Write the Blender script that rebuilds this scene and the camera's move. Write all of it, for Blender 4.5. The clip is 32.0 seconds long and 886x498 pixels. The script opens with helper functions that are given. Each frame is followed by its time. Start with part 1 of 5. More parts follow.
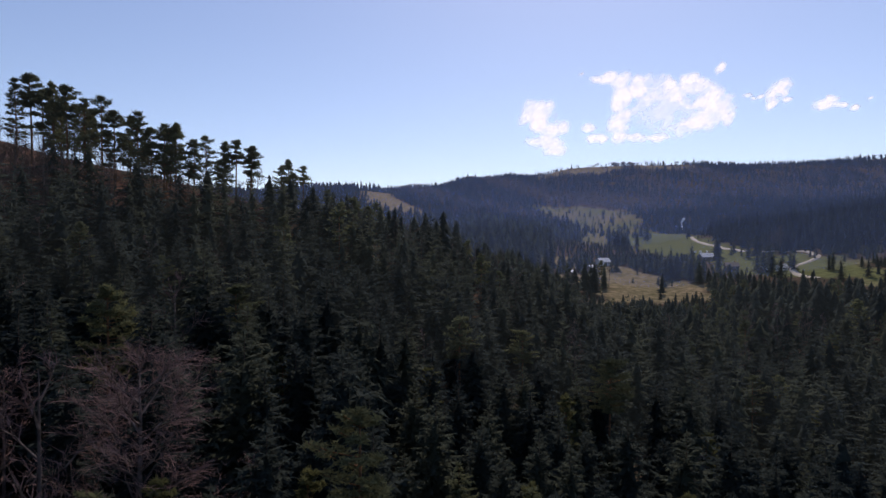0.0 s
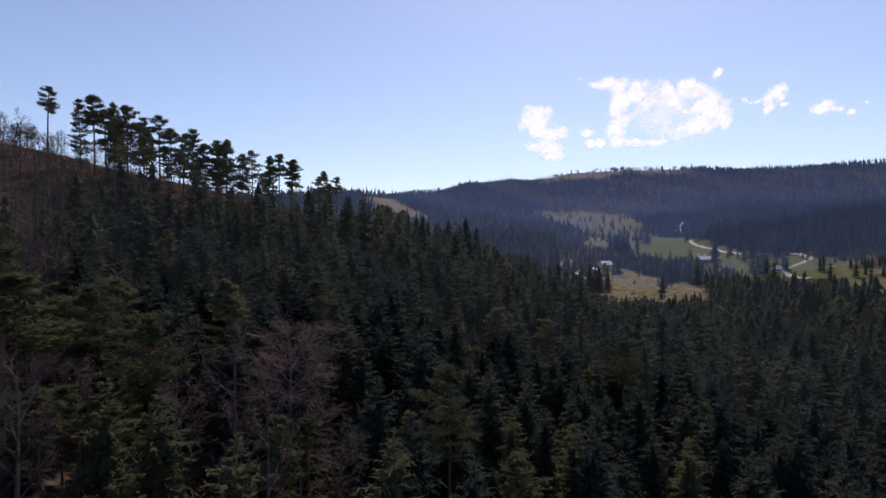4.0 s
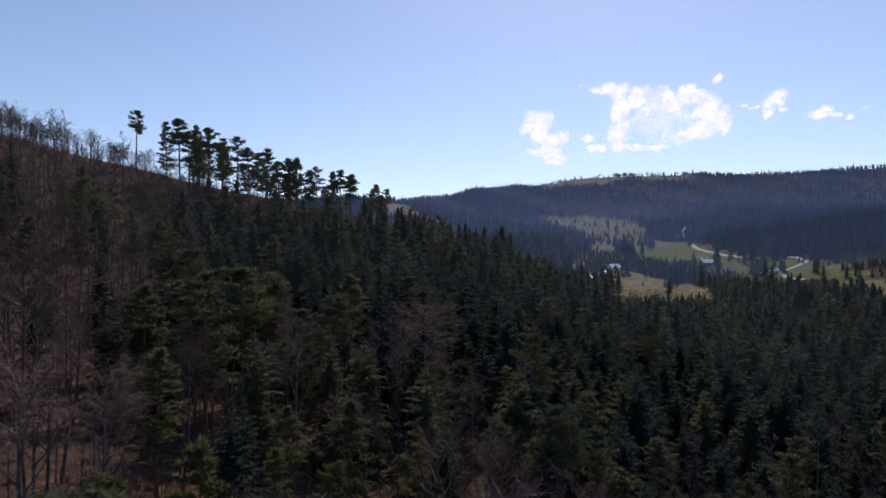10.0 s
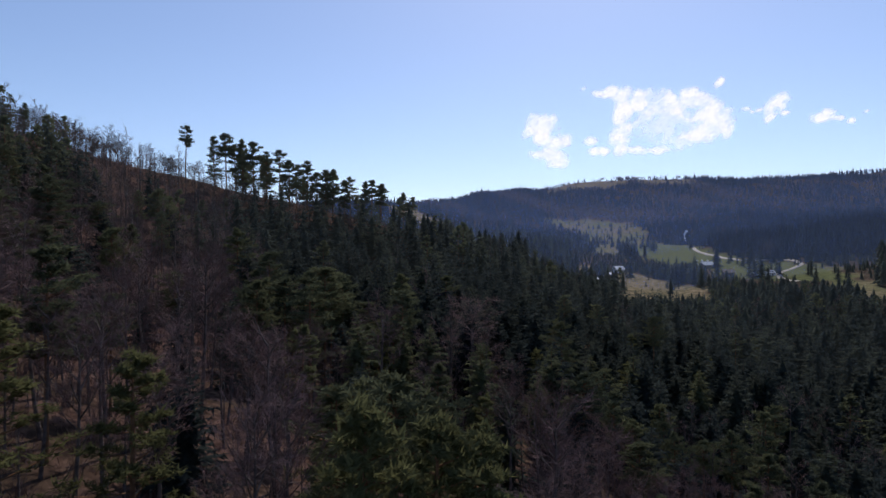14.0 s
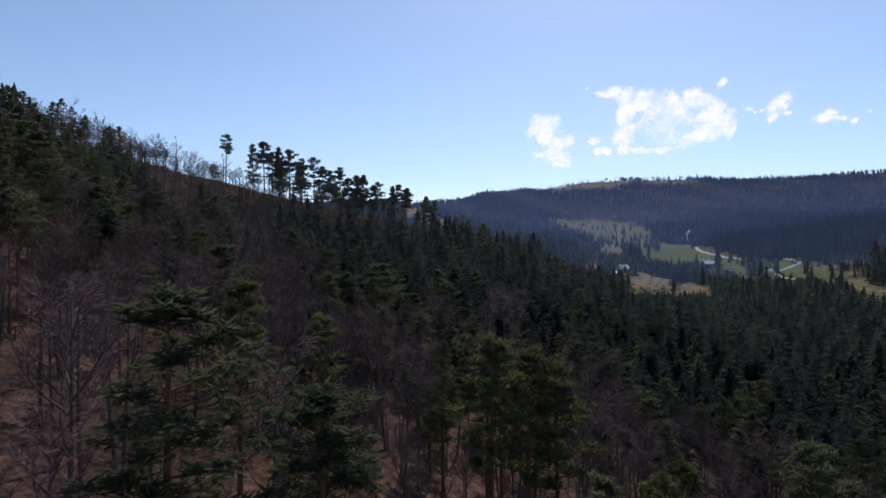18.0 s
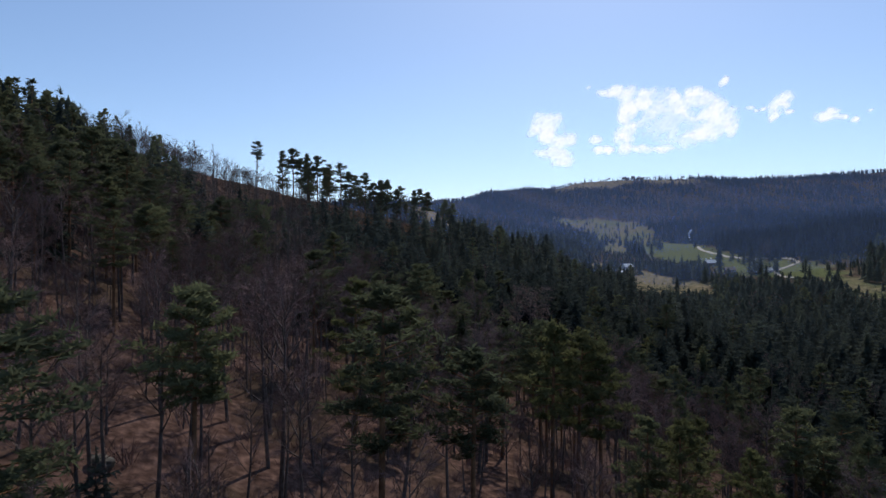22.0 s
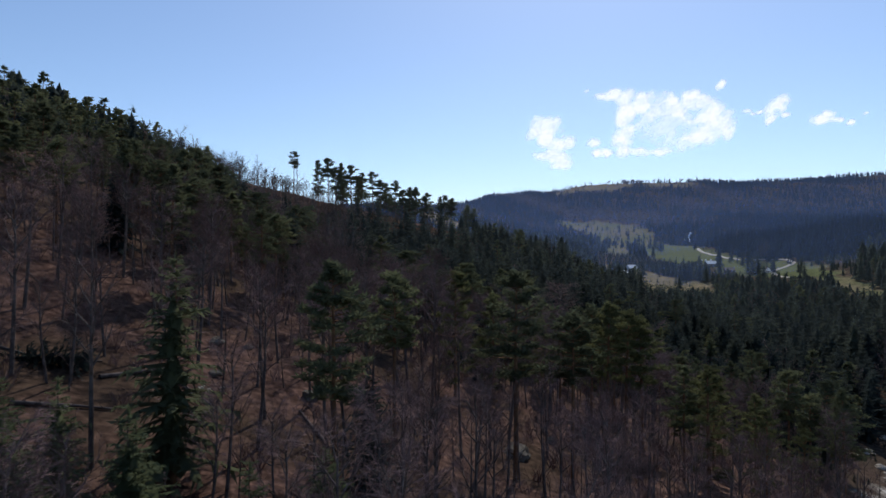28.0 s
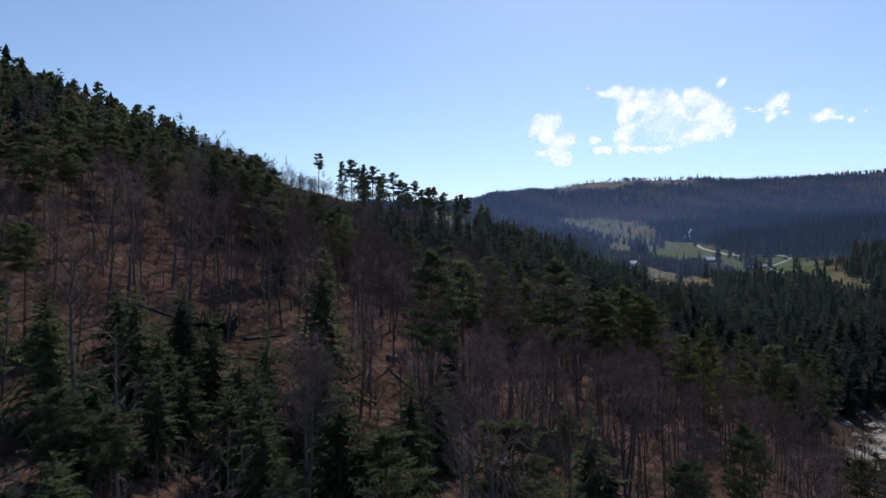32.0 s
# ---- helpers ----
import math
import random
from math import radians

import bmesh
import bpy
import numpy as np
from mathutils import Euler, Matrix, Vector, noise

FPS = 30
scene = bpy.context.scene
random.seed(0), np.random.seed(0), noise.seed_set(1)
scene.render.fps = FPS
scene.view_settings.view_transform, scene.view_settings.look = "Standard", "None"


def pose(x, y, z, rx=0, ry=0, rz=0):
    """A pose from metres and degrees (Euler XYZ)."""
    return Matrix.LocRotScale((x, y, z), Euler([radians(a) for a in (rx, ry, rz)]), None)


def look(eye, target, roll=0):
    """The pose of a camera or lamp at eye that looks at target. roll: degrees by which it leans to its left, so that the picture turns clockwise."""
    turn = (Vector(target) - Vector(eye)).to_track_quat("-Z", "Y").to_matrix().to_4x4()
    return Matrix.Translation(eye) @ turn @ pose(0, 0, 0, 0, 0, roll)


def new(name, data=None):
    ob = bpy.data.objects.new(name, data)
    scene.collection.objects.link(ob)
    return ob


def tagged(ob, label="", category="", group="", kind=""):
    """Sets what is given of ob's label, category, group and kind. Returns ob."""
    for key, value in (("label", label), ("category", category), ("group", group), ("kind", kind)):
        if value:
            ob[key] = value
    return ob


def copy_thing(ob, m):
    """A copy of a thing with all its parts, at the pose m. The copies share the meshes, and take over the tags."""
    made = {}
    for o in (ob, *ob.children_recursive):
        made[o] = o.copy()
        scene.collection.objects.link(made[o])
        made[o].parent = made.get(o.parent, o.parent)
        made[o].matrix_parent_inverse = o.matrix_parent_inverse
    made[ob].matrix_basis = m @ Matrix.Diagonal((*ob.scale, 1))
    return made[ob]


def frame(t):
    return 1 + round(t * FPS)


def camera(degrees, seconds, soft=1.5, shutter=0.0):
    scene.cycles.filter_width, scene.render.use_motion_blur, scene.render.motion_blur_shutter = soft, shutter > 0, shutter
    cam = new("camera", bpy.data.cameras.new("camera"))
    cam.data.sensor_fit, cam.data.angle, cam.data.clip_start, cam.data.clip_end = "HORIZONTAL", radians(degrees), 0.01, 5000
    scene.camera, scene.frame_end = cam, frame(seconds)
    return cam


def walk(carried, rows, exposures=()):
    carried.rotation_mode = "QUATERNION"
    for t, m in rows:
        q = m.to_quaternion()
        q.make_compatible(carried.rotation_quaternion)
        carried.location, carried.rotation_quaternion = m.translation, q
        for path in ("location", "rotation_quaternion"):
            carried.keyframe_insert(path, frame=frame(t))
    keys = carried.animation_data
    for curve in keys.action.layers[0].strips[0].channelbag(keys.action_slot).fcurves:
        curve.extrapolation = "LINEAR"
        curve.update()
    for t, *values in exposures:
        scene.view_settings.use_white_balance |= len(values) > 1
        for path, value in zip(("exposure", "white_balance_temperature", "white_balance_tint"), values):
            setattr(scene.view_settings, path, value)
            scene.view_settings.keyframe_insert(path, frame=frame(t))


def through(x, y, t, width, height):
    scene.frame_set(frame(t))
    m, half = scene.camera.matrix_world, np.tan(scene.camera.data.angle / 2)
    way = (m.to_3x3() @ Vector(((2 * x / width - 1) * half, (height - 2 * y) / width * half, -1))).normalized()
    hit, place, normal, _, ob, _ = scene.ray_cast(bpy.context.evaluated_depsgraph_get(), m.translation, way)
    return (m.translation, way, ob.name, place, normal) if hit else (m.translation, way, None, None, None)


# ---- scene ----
cam = camera(72, 32.0, soft=1.5, shutter=0.6)


def view(x, y, z, yaw, pitch, roll):
    """A camera pose from its place, its turn to the left of north, its tilt upwards and its roll."""
    a, b = radians(yaw), radians(pitch)
    way = Vector((-math.sin(a) * math.cos(b), math.cos(a) * math.cos(b), math.sin(b)))
    eye = Vector((x, y, z))
    return look(eye, eye + way, roll)


PATH = [
    (0, view(0.00, 0.00, 60.00, -0.078, -0.597, 0.111)),
    (0.5, view(-0.97, -2.28, 60.11, -0.335, -0.469, 0.202)),
    (1, view(-1.86, -4.72, 59.98, -0.159, -0.644, 0.146)),
    (1.5, view(-2.81, -7.32, 59.68, -0.185, -0.544, 0.026)),
    (2, view(-3.79, -10.00, 59.95, -0.201, -0.497, 0.022)),
    (2.5, view(-4.84, -12.47, 59.86, -0.330, -0.444, 0.026)),
    (3, view(-5.75, -15.20, 59.93, -0.134, -0.573, -0.048)),
    (3.5, view(-6.94, -17.93, 59.80, -0.163, -0.392, -0.078)),
    (5.5, view(-12.51, -27.37, 59.46, -0.232, 0.147, -0.093)),
    (6, view(-13.84, -29.85, 59.46, -0.110, 0.098, -0.113)),
    (6.5, view(-15.32, -32.82, 59.44, -0.015, 0.102, -0.104)),
    (7, view(-16.67, -35.54, 59.52, -0.071, 0.127, -0.006)),
    (7.5, view(-18.15, -38.30, 59.66, -0.152, 0.019, 0.017)),
    (8, view(-19.43, -40.92, 59.24, -0.233, 0.018, 0.003)),
    (8.5, view(-20.64, -43.84, 59.34, -0.109, -0.178, -0.084)),
    (9, view(-21.70, -46.63, 59.36, -0.051, -0.080, -0.123)),
    (9.5, view(-22.70, -48.90, 59.20, -0.118, 0.162, -0.118)),
    (10, view(-23.87, -51.72, 59.32, -0.177, 0.239, -0.102)),
    (10.5, view(-25.31, -54.83, 59.30, -0.351, 0.237, -0.019)),
    (11, view(-26.65, -58.18, 58.99, -0.362, 0.206, -0.144)),
    (11.5, view(-27.55, -61.44, 59.18, -0.090, 0.168, -0.176)),
    (12, view(-28.68, -64.47, 59.64, -0.027, 0.365, -0.062)),
    (12.5, view(-29.41, -67.42, 59.77, -0.205, 0.495, 0.018)),
    (13, view(-30.41, -70.10, 59.24, -0.223, 0.416, -0.074)),
    (13.5, view(-31.69, -73.46, 59.79, 0.074, 0.252, -0.040)),
    (14, view(-32.69, -75.97, 59.65, -0.005, 0.428, 0.008)),
    (14.5, view(-33.46, -78.52, 59.26, 0.058, 0.270, -0.097)),
    (16.5, view(-38.18, -90.33, 59.10, -0.130, 0.725, -0.004)),
    (17, view(-39.13, -93.46, 59.15, 0.019, 0.600, -0.062)),
    (17.5, view(-40.35, -96.14, 59.25, 0.060, 0.540, 0.040)),
    (18, view(-41.23, -98.83, 59.32, 0.232, 0.386, 0.036)),
    (18.5, view(-42.32, -101.47, 59.62, 0.392, 0.224, 0.039)),
    (19, view(-43.62, -104.26, 60.18, 0.379, 0.167, 0.069)),
    (19.5, view(-44.33, -105.78, 60.46, 0.263, 0.397, 0.131)),
    (20, view(-45.11, -107.55, 60.47, 0.134, 0.520, 0.164)),
    (20.5, view(-46.45, -109.92, 60.15, 0.132, 0.323, 0.067)),
    (21, view(-47.69, -112.46, 59.98, 0.357, 0.179, 0.038)),
    (21.5, view(-49.09, -115.31, 60.19, 0.400, 0.126, 0.042)),
    (22, view(-50.05, -117.24, 60.31, 0.308, 0.205, 0.075)),
    (22.5, view(-51.10, -119.06, 60.03, 0.154, 0.314, 0.062)),
    (23, view(-52.37, -121.44, 59.60, 0.153, 0.236, 0.050)),
    (23.5, view(-53.47, -123.32, 58.84, 0.351, 0.101, -0.084)),
    (24, view(-54.94, -125.96, 59.25, 0.531, -0.072, -0.147)),
    (24.5, view(-55.79, -127.52, 59.50, 0.318, 0.307, 0.016)),
    (25, view(-56.81, -129.00, 59.54, 0.098, 0.450, 0.023)),
    (25.5, view(-58.05, -131.20, 59.31, -0.011, 0.367, 0.013)),
    (27.5, view(-62.92, -140.59, 59.47, 0.064, 0.488, -0.009)),
    (28, view(-63.99, -143.18, 59.79, 0.092, 0.442, -0.030)),
    (28.5, view(-65.14, -145.74, 59.94, -0.192, 0.651, 0.032)),
    (29, view(-66.14, -148.36, 59.83, -0.054, 0.519, 0.012)),
    (29.5, view(-67.31, -151.23, 59.61, -0.030, 0.446, 0.032)),
    (30, view(-68.42, -154.20, 59.74, 0.046, 0.417, 0.074)),
    (30.5, view(-69.56, -156.94, 59.91, -0.040, 0.433, 0.078)),
    (31, view(-70.71, -159.73, 59.87, -0.067, 0.453, 0.086)),
    (31.5, view(-71.80, -162.66, 59.41, 0.066, 0.276, 0.001)),
    (32, view(-73.01, -165.67, 59.15, 0.121, 0.132, 0.018)),
]
walk(cam, PATH, exposures=((0, -0.01, 7200, 22), (3, 0.05, 7200, 22), (9, 0.02, 7000, 19), (13, 0.0, 6760, 17), (19, 0.0, 6640, 13), (24, 0.0, 6540, 10), (32, 0.03, 6520, 10)))

# ---- light ----
SUN_EL, SUN_AZ = radians(48), radians(14)
world = bpy.data.worlds.new("sky")
scene.world = world
world.use_nodes = True
wn = world.node_tree.nodes
sky = wn.new("ShaderNodeTexSky")
sky.sky_type, sky.sun_disc = "NISHITA", False
sky.sun_elevation, sky.sun_rotation = SUN_EL, SUN_AZ
sky.altitude, sky.air_density, sky.dust_density, sky.ozone_density = 900, 1.0, 0.9, 4.0
wn["Background"].inputs["Strength"].default_value = 0.135
world.node_tree.links.new(sky.outputs[0], wn["Background"].inputs[0])
lamp = bpy.data.lights.new("sun", "SUN")
lamp.energy, lamp.angle, lamp.color = 3.0, radians(0.5), (1.0, 0.95, 0.87)
sun_dir = Vector((math.sin(SUN_AZ) * math.cos(SUN_EL), math.cos(SUN_AZ) * math.cos(SUN_EL), math.sin(SUN_EL)))
new("sun", lamp).matrix_world = look(sun_dir * 300, (0, 0, 0))


# ---- materials ----
def material(name, rough=0.8, spec=0.3):
    m = bpy.data.materials.new(name)
    m.use_nodes = True
    b = m.node_tree.nodes["Principled BSDF"]
    b.inputs["Roughness"].default_value = rough
    b.inputs["Specular IOR Level"].default_value = spec
    return m, m.node_tree.nodes, m.node_tree.links, b


def ramp(nodes, stops):
    r = nodes.new("ShaderNodeValToRGB")
    while len(r.color_ramp.elements) < len(stops):
        r.color_ramp.elements.new(0.5)
    for e, (p, c) in zip(r.color_ramp.elements, stops):
        e.position, e.color = p, (*c, 1)
    return r


def mixed(nodes, links, fac, a, b, mode="MIX"):
    m = nodes.new("ShaderNodeMix")
    m.data_type, m.blend_type = "RGBA", mode
    for socket, v in ((m.inputs["Factor"], fac), (m.inputs["A"], a), (m.inputs["B"], b)):
        if isinstance(v, bpy.types.NodeSocket):
            links.new(v, socket)
        elif isinstance(v, (int, float)):
            socket.default_value = v
        else:
            socket.default_value = (*v, 1)
    return m.outputs["Result"]


def noise_tex(nodes, links, scale, detail=4, coords="Object"):
    n = nodes.new("ShaderNodeTexNoise")
    n.inputs["Scale"].default_value, n.inputs["Detail"].default_value = scale, detail
    if coords:
        links.new(nodes.new("ShaderNodeTexCoord").outputs[coords], n.inputs["Vector"])
    return n.outputs["Fac"]


def bump(nodes, links, bsdf, height, strength, dist):
    b = nodes.new("ShaderNodeBump")
    b.inputs["Strength"].default_value, b.inputs["Distance"].default_value = strength, dist
    links.new(height, b.inputs["Height"])
    links.new(b.outputs[0], bsdf.inputs["Normal"])


def foliage(name, dark, mid, light, through):
    """Needles: tone by tree, by tuft and by fine grain, with some light passing through."""
    m, n, l, b = material(name, 0.9, 0.04)
    geo, info = n.new("ShaderNodeNewGeometry"), n.new("ShaderNodeObjectInfo")
    tone = n.new("ShaderNodeAttribute")
    tone.attribute_name = "tone"
    add = n.new("ShaderNodeMath")
    add.operation = "ADD"
    l.new(info.outputs["Random"], add.inputs[0])
    l.new(tone.outputs["Fac"], add.inputs[1])
    wrap = n.new("ShaderNodeMath")
    wrap.operation = "FRACT"
    l.new(add.outputs[0], wrap.inputs[0])
    tree = ramp(n, ((0.0, dark), (0.55, mid), (1.0, light)))
    l.new(wrap.outputs[0], tree.inputs[0])
    tuft = ramp(n, ((0.0, (0.85, 0.86, 0.85)), (1.0, (1.14, 1.12, 1.08))))
    l.new(geo.outputs["Random Per Island"], tuft.inputs[0])
    col = mixed(n, l, 1.0, tree.outputs[0], tuft.outputs[0], "MULTIPLY")
    grain = ramp(n, ((0.3, (0.85, 0.85, 0.85)), (0.7, (1.12, 1.12, 1.12))))
    l.new(noise_tex(n, l, 3.0, 3), grain.inputs[0])
    col = mixed(n, l, 1.0, col, grain.outputs[0], "MULTIPLY")
    l.new(col, b.inputs["Base Color"])
    t = n.new("ShaderNodeBsdfTranslucent")
    l.new(col, t.inputs["Color"])
    mix = n.new("ShaderNodeMixShader")
    mix.inputs[0].default_value = through
    l.new(b.outputs[0], mix.inputs[1])
    l.new(t.outputs[0], mix.inputs[2])
    l.new(mix.outputs[0], n["Material Output"].inputs[0])
    return m


def bark(name, low, high, scale):
    m, n, l, b = material(name, 0.95, 0.05)
    geo = n.new("ShaderNodeNewGeometry")
    r = ramp(n, ((0.3, low), (0.7, high)))
    f = noise_tex(n, l, scale, 5)
    l.new(f, r.inputs[0])
    v = ramp(n, ((0.0, (0.75, 0.75, 0.75)), (1.0, (1.25, 1.22, 1.2))))
    l.new(geo.outputs["Random Per Island"], v.inputs[0])
    l.new(mixed(n, l, 1.0, r.outputs[0], v.outputs[0], "MULTIPLY"), b.inputs["Base Color"])
    bump(n, l, b, f, 0.6, 0.04)
    return m


M_SPRUCE = foliage("spruce_needles", (0.03, 0.041, 0.042), (0.045, 0.059, 0.056), (0.074, 0.087, 0.066), 0.48)
M_OLIVE = foliage("conical_pine_needles", (0.08, 0.092, 0.056), (0.098, 0.11, 0.065), (0.118, 0.13, 0.074), 0.48)
M_PINE = foliage("pine_needles", (0.074, 0.086, 0.055), (0.096, 0.107, 0.062), (0.122, 0.131, 0.071), 0.48)
M_BROAD = foliage("broad_pine_needles", (0.088, 0.094, 0.046), (0.106, 0.112, 0.053), (0.124, 0.129, 0.06), 0.5)
M_YOUNG = foliage("young_needles", (0.078, 0.096, 0.056), (0.1, 0.118, 0.066), (0.122, 0.14, 0.076), 0.5)
# distance haze is painted into these two: base colours shifted to blue
M_FARW = foliage("haze_tinted_needles", (0.032, 0.044, 0.056), (0.04, 0.054, 0.068), (0.048, 0.064, 0.077), 0.5)
M_FARB = foliage("haze_tinted_twigs", (0.058, 0.056, 0.07), (0.072, 0.069, 0.083), (0.088, 0.082, 0.096), 0.5)
M_BARK = bark("spruce_bark", (0.05, 0.04, 0.034), (0.12, 0.095, 0.08), 2.5)
M_PBARK = bark("pine_bark", (0.08, 0.045, 0.03), (0.2, 0.11, 0.06), 1.8)
M_GREY = bark("beech_bark", (0.05, 0.042, 0.04), (0.145, 0.12, 0.113), 1.5)
M_TWIG = bark("bare_twigs", (0.122, 0.078, 0.074), (0.212, 0.14, 0.132), 0.8)
M_ROCK = bark("rock", (0.05, 0.046, 0.04), (0.15, 0.138, 0.12), 0.5)


def ground_material():
    m, n, l, b = material("hill_ground", 1.0, 0.0)
    att = n.new("ShaderNodeAttribute")
    att.attribute_name = "cover"
    sep = n.new("ShaderNodeSeparateColor")
    l.new(att.outputs["Color"], sep.inputs[0])
    fine, coarse = noise_tex(n, l, 0.9, 6), noise_tex(n, l, 0.06, 4)
    litter = ramp(n, ((0.3, (0.042, 0.025, 0.02)), (0.5, (0.09, 0.054, 0.044)), (0.74, (0.19, 0.114, 0.09))))
    l.new(fine, litter.inputs[0])
    moss = ramp(n, ((0.35, (0.036, 0.025, 0.019)), (0.7, (0.09, 0.06, 0.043))))
    l.new(fine, moss.inputs[0])
    patch = ramp(n, ((0.45, (0, 0, 0)), (0.6, (1, 1, 1))))
    l.new(coarse, patch.inputs[0])
    col = mixed(n, l, patch.outputs[0], litter.outputs[0], moss.outputs[0])
    needle = ramp(n, ((0.35, (0.035, 0.028, 0.022)), (0.7, (0.085, 0.066, 0.05))))
    l.new(fine, needle.inputs[0])
    col = mixed(n, l, att.outputs["Alpha"], col, needle.outputs[0])
    tussock = noise_tex(n, l, 0.22, 6)
    dry = ramp(n, ((0.32, (0.09, 0.08, 0.045)), (0.5, (0.16, 0.128, 0.08)), (0.68, (0.24, 0.185, 0.12))))
    l.new(tussock, dry.inputs[0])
    green = ramp(n, ((0.3, (0.07, 0.08, 0.034)), (0.7, (0.125, 0.135, 0.06))))
    l.new(tussock, green.inputs[0])
    stone = ramp(n, ((0.35, (0.16, 0.145, 0.12)), (0.5, (0.34, 0.31, 0.27)), (0.68, (0.56, 0.54, 0.5))))
    l.new(fine, stone.inputs[0])
    col = mixed(n, l, sep.outputs[0], col, dry.outputs[0])
    col = mixed(n, l, sep.outputs[1], col, green.outputs[0])
    col = mixed(n, l, sep.outputs[2], col, stone.outputs[0])
    l.new(col, b.inputs["Base Color"])
    bump(n, l, b, fine, 0.8, 0.3)
    return m


M_GROUND = ground_material()


# ---- the lie of the land ----
def smooth(a, b, v):
    t = np.clip((v - a) / (b - a), 0, 1)
    return t * t * (3 - 2 * t)


SWELL_X, SWELL_Y, SWELL_R = (-220, -156, -92, -28, 36, 100), (-150, -80, -10, 60, 130, 200, 270), 62.0
SWELLS = (
    (0, -7, -2, 8, 4, 1),
    (8, 0, -8, 5, 5, 1),
    (10, 8, 0, -1, -5, -2),
    (9, -8, -10, 0, 1, 4),
    (12, -12, -12, 1, -3, 3),
    (5, 4, 2, 8, -5, 5),
    (-16, -6, -2, 10, -10, 3),
)


FAR_X = (-300, -167, -82, 20, 158, 309, 432, 552, 677, 854, 1055, 1400)
FAR_TALL = (80, 80, 88, 94, 134, 147, 139, 134, 128, 136, 150, 160)


def valley_x(y):
    """Where the stream runs."""
    return np.where(y > 33, 61 + 0.22 * (np.minimum(y, 700) - 33), 61 + 0.25 * (np.maximum(y, -300) - 33))


def height(x, y):
    """The height of the ground: the valley, the hillside west of it, its swells and hollows, and the far hills."""
    x, y = np.asarray(x, float), np.asarray(y, float)
    s = valley_x(y) - x
    z = 3 + np.where(y > 33, 0.088 * (np.minimum(y, 420) - 33), 0.03 * (np.maximum(y, -400) - 33))
    up = 0.36 * np.clip(s, 0, 900)
    west = -18 * np.log(np.exp(-up / 18) + np.exp(-100 / 18))
    z = z + west * (1 - 0.75 * smooth(183, 300, y + 0.25 * (x + 60))) * (1 - 0.45 * smooth(-120, -400, y))
    z = z + 0.14 * np.clip(-s, 0, 260)
    z = z + 0.085 * np.clip(y - 420, 0, 520) * smooth(-100, 80, x)
    for cy, row in zip(SWELL_Y, SWELLS):
        for cx, a in zip(SWELL_X, row):
            z = z + a * np.exp(-((x - cx) ** 2 + (y - cy) ** 2) / (2 * SWELL_R**2))
    tall = np.interp(x, FAR_X, FAR_TALL)
    y0 = 900 - 500 * smooth(150, -150, x)
    z = z + tall * smooth(y0, y0 + 650, y) * (1 - 0.5 * smooth(1650, 3200, y))
    far = smooth(300, 900, y)
    z = z + far * (5 * np.sin(x / 83 + 0.6) * np.sin(y / 97) + 3 * np.sin(x / 37 + y / 51))
    z = z + 0.6 * np.sin(x / 9.1 + 1.3 * np.sin(y / 13)) * np.sin(y / 7.7 + np.sin(x / 11))
    return z


def mesh_of(name, verts, faces, mats, index=None, tones=None):
    """A mesh from arrays of places and of triangles."""
    me = bpy.data.meshes.new(name)
    verts, faces = np.asarray(verts, np.float32), np.asarray(faces, np.int32)
    k = faces.shape[1]
    me.vertices.add(len(verts))
    me.vertices.foreach_set("co", verts.ravel())
    me.loops.add(faces.size)
    me.loops.foreach_set("vertex_index", faces.ravel())
    me.polygons.add(len(faces))
    me.polygons.foreach_set("loop_start", np.arange(len(faces), dtype=np.int32) * k)
    for m in mats:
        me.materials.append(m)
    if index is not None:
        me.polygons.foreach_set("material_index", np.asarray(index, np.int32))
    if tones is not None:
        me.attributes.new("tone", "FLOAT", "POINT").data.foreach_set("value", np.asarray(tones, np.float32))
    me.update(calc_edges=True)
    me.validate()
    return me


def stretch(lo, hi, fine, steps):
    """Grid lines: fine between lo and hi, and ever wider outside."""
    mid = list(np.arange(lo, hi + 0.1, fine))
    left, right, d = [], [], fine
    while mid[0] - sum(left) > -4600 or mid[-1] + sum(right) < 4700:
        d = min(d * steps, 220)
        left.append(d)
        right.append(d)
    return np.array([*(mid[0] - np.cumsum(left))[::-1], *mid, *(mid[-1] + np.cumsum(right))])


# outlines of the open land, in plan
BROWN = ((115, 435), (134, 474), (141, 452), (144, 422), (148, 377), (152, 351), (139, 322), (110, 318), (83, 310), (97, 365))
PASTURE = ((72, 495), (107, 500), (90, 420), (76, 440))
YARD = ((72, 384), (91, 398), (83, 360), (68, 356))
ROUGH = ((178, 1140), (254, 1109), (303, 1007), (295, 910), (261, 846), (215, 720), (186, 672), (152, 629), (165, 738), (218, 1000), (194, 1076))
GREEN = ((276, 857), (275, 707), (262, 618), (255, 572), (240, 452), (214, 408), (186, 491), (192, 541), (203, 614), (207, 684))
LOWER = ((232, 442), (247, 425), (246, 397), (238, 333), (222, 304), (204, 345), (190, 385), (188, 428), (206, 440))
SIDE = ((247, 394), (257, 390), (247, 358), (228, 314), (229, 297), (220, 264), (194, 218), (196, 241), (203, 273), (220, 317), (222, 347))
HILLTOP = ((215, 1425), (296, 1400), (352, 1385), (408, 1400), (420, 1660), (290, 1660))
HILLTOP_EAST = ((462, 1350), (510, 1325), (572, 1340), (590, 1680), (450, 1680))
FARFIELD = ((-119, 918), (-89, 1007), (-71, 898), (-27, 847), (-30, 798), (-72, 803), (-102, 834))


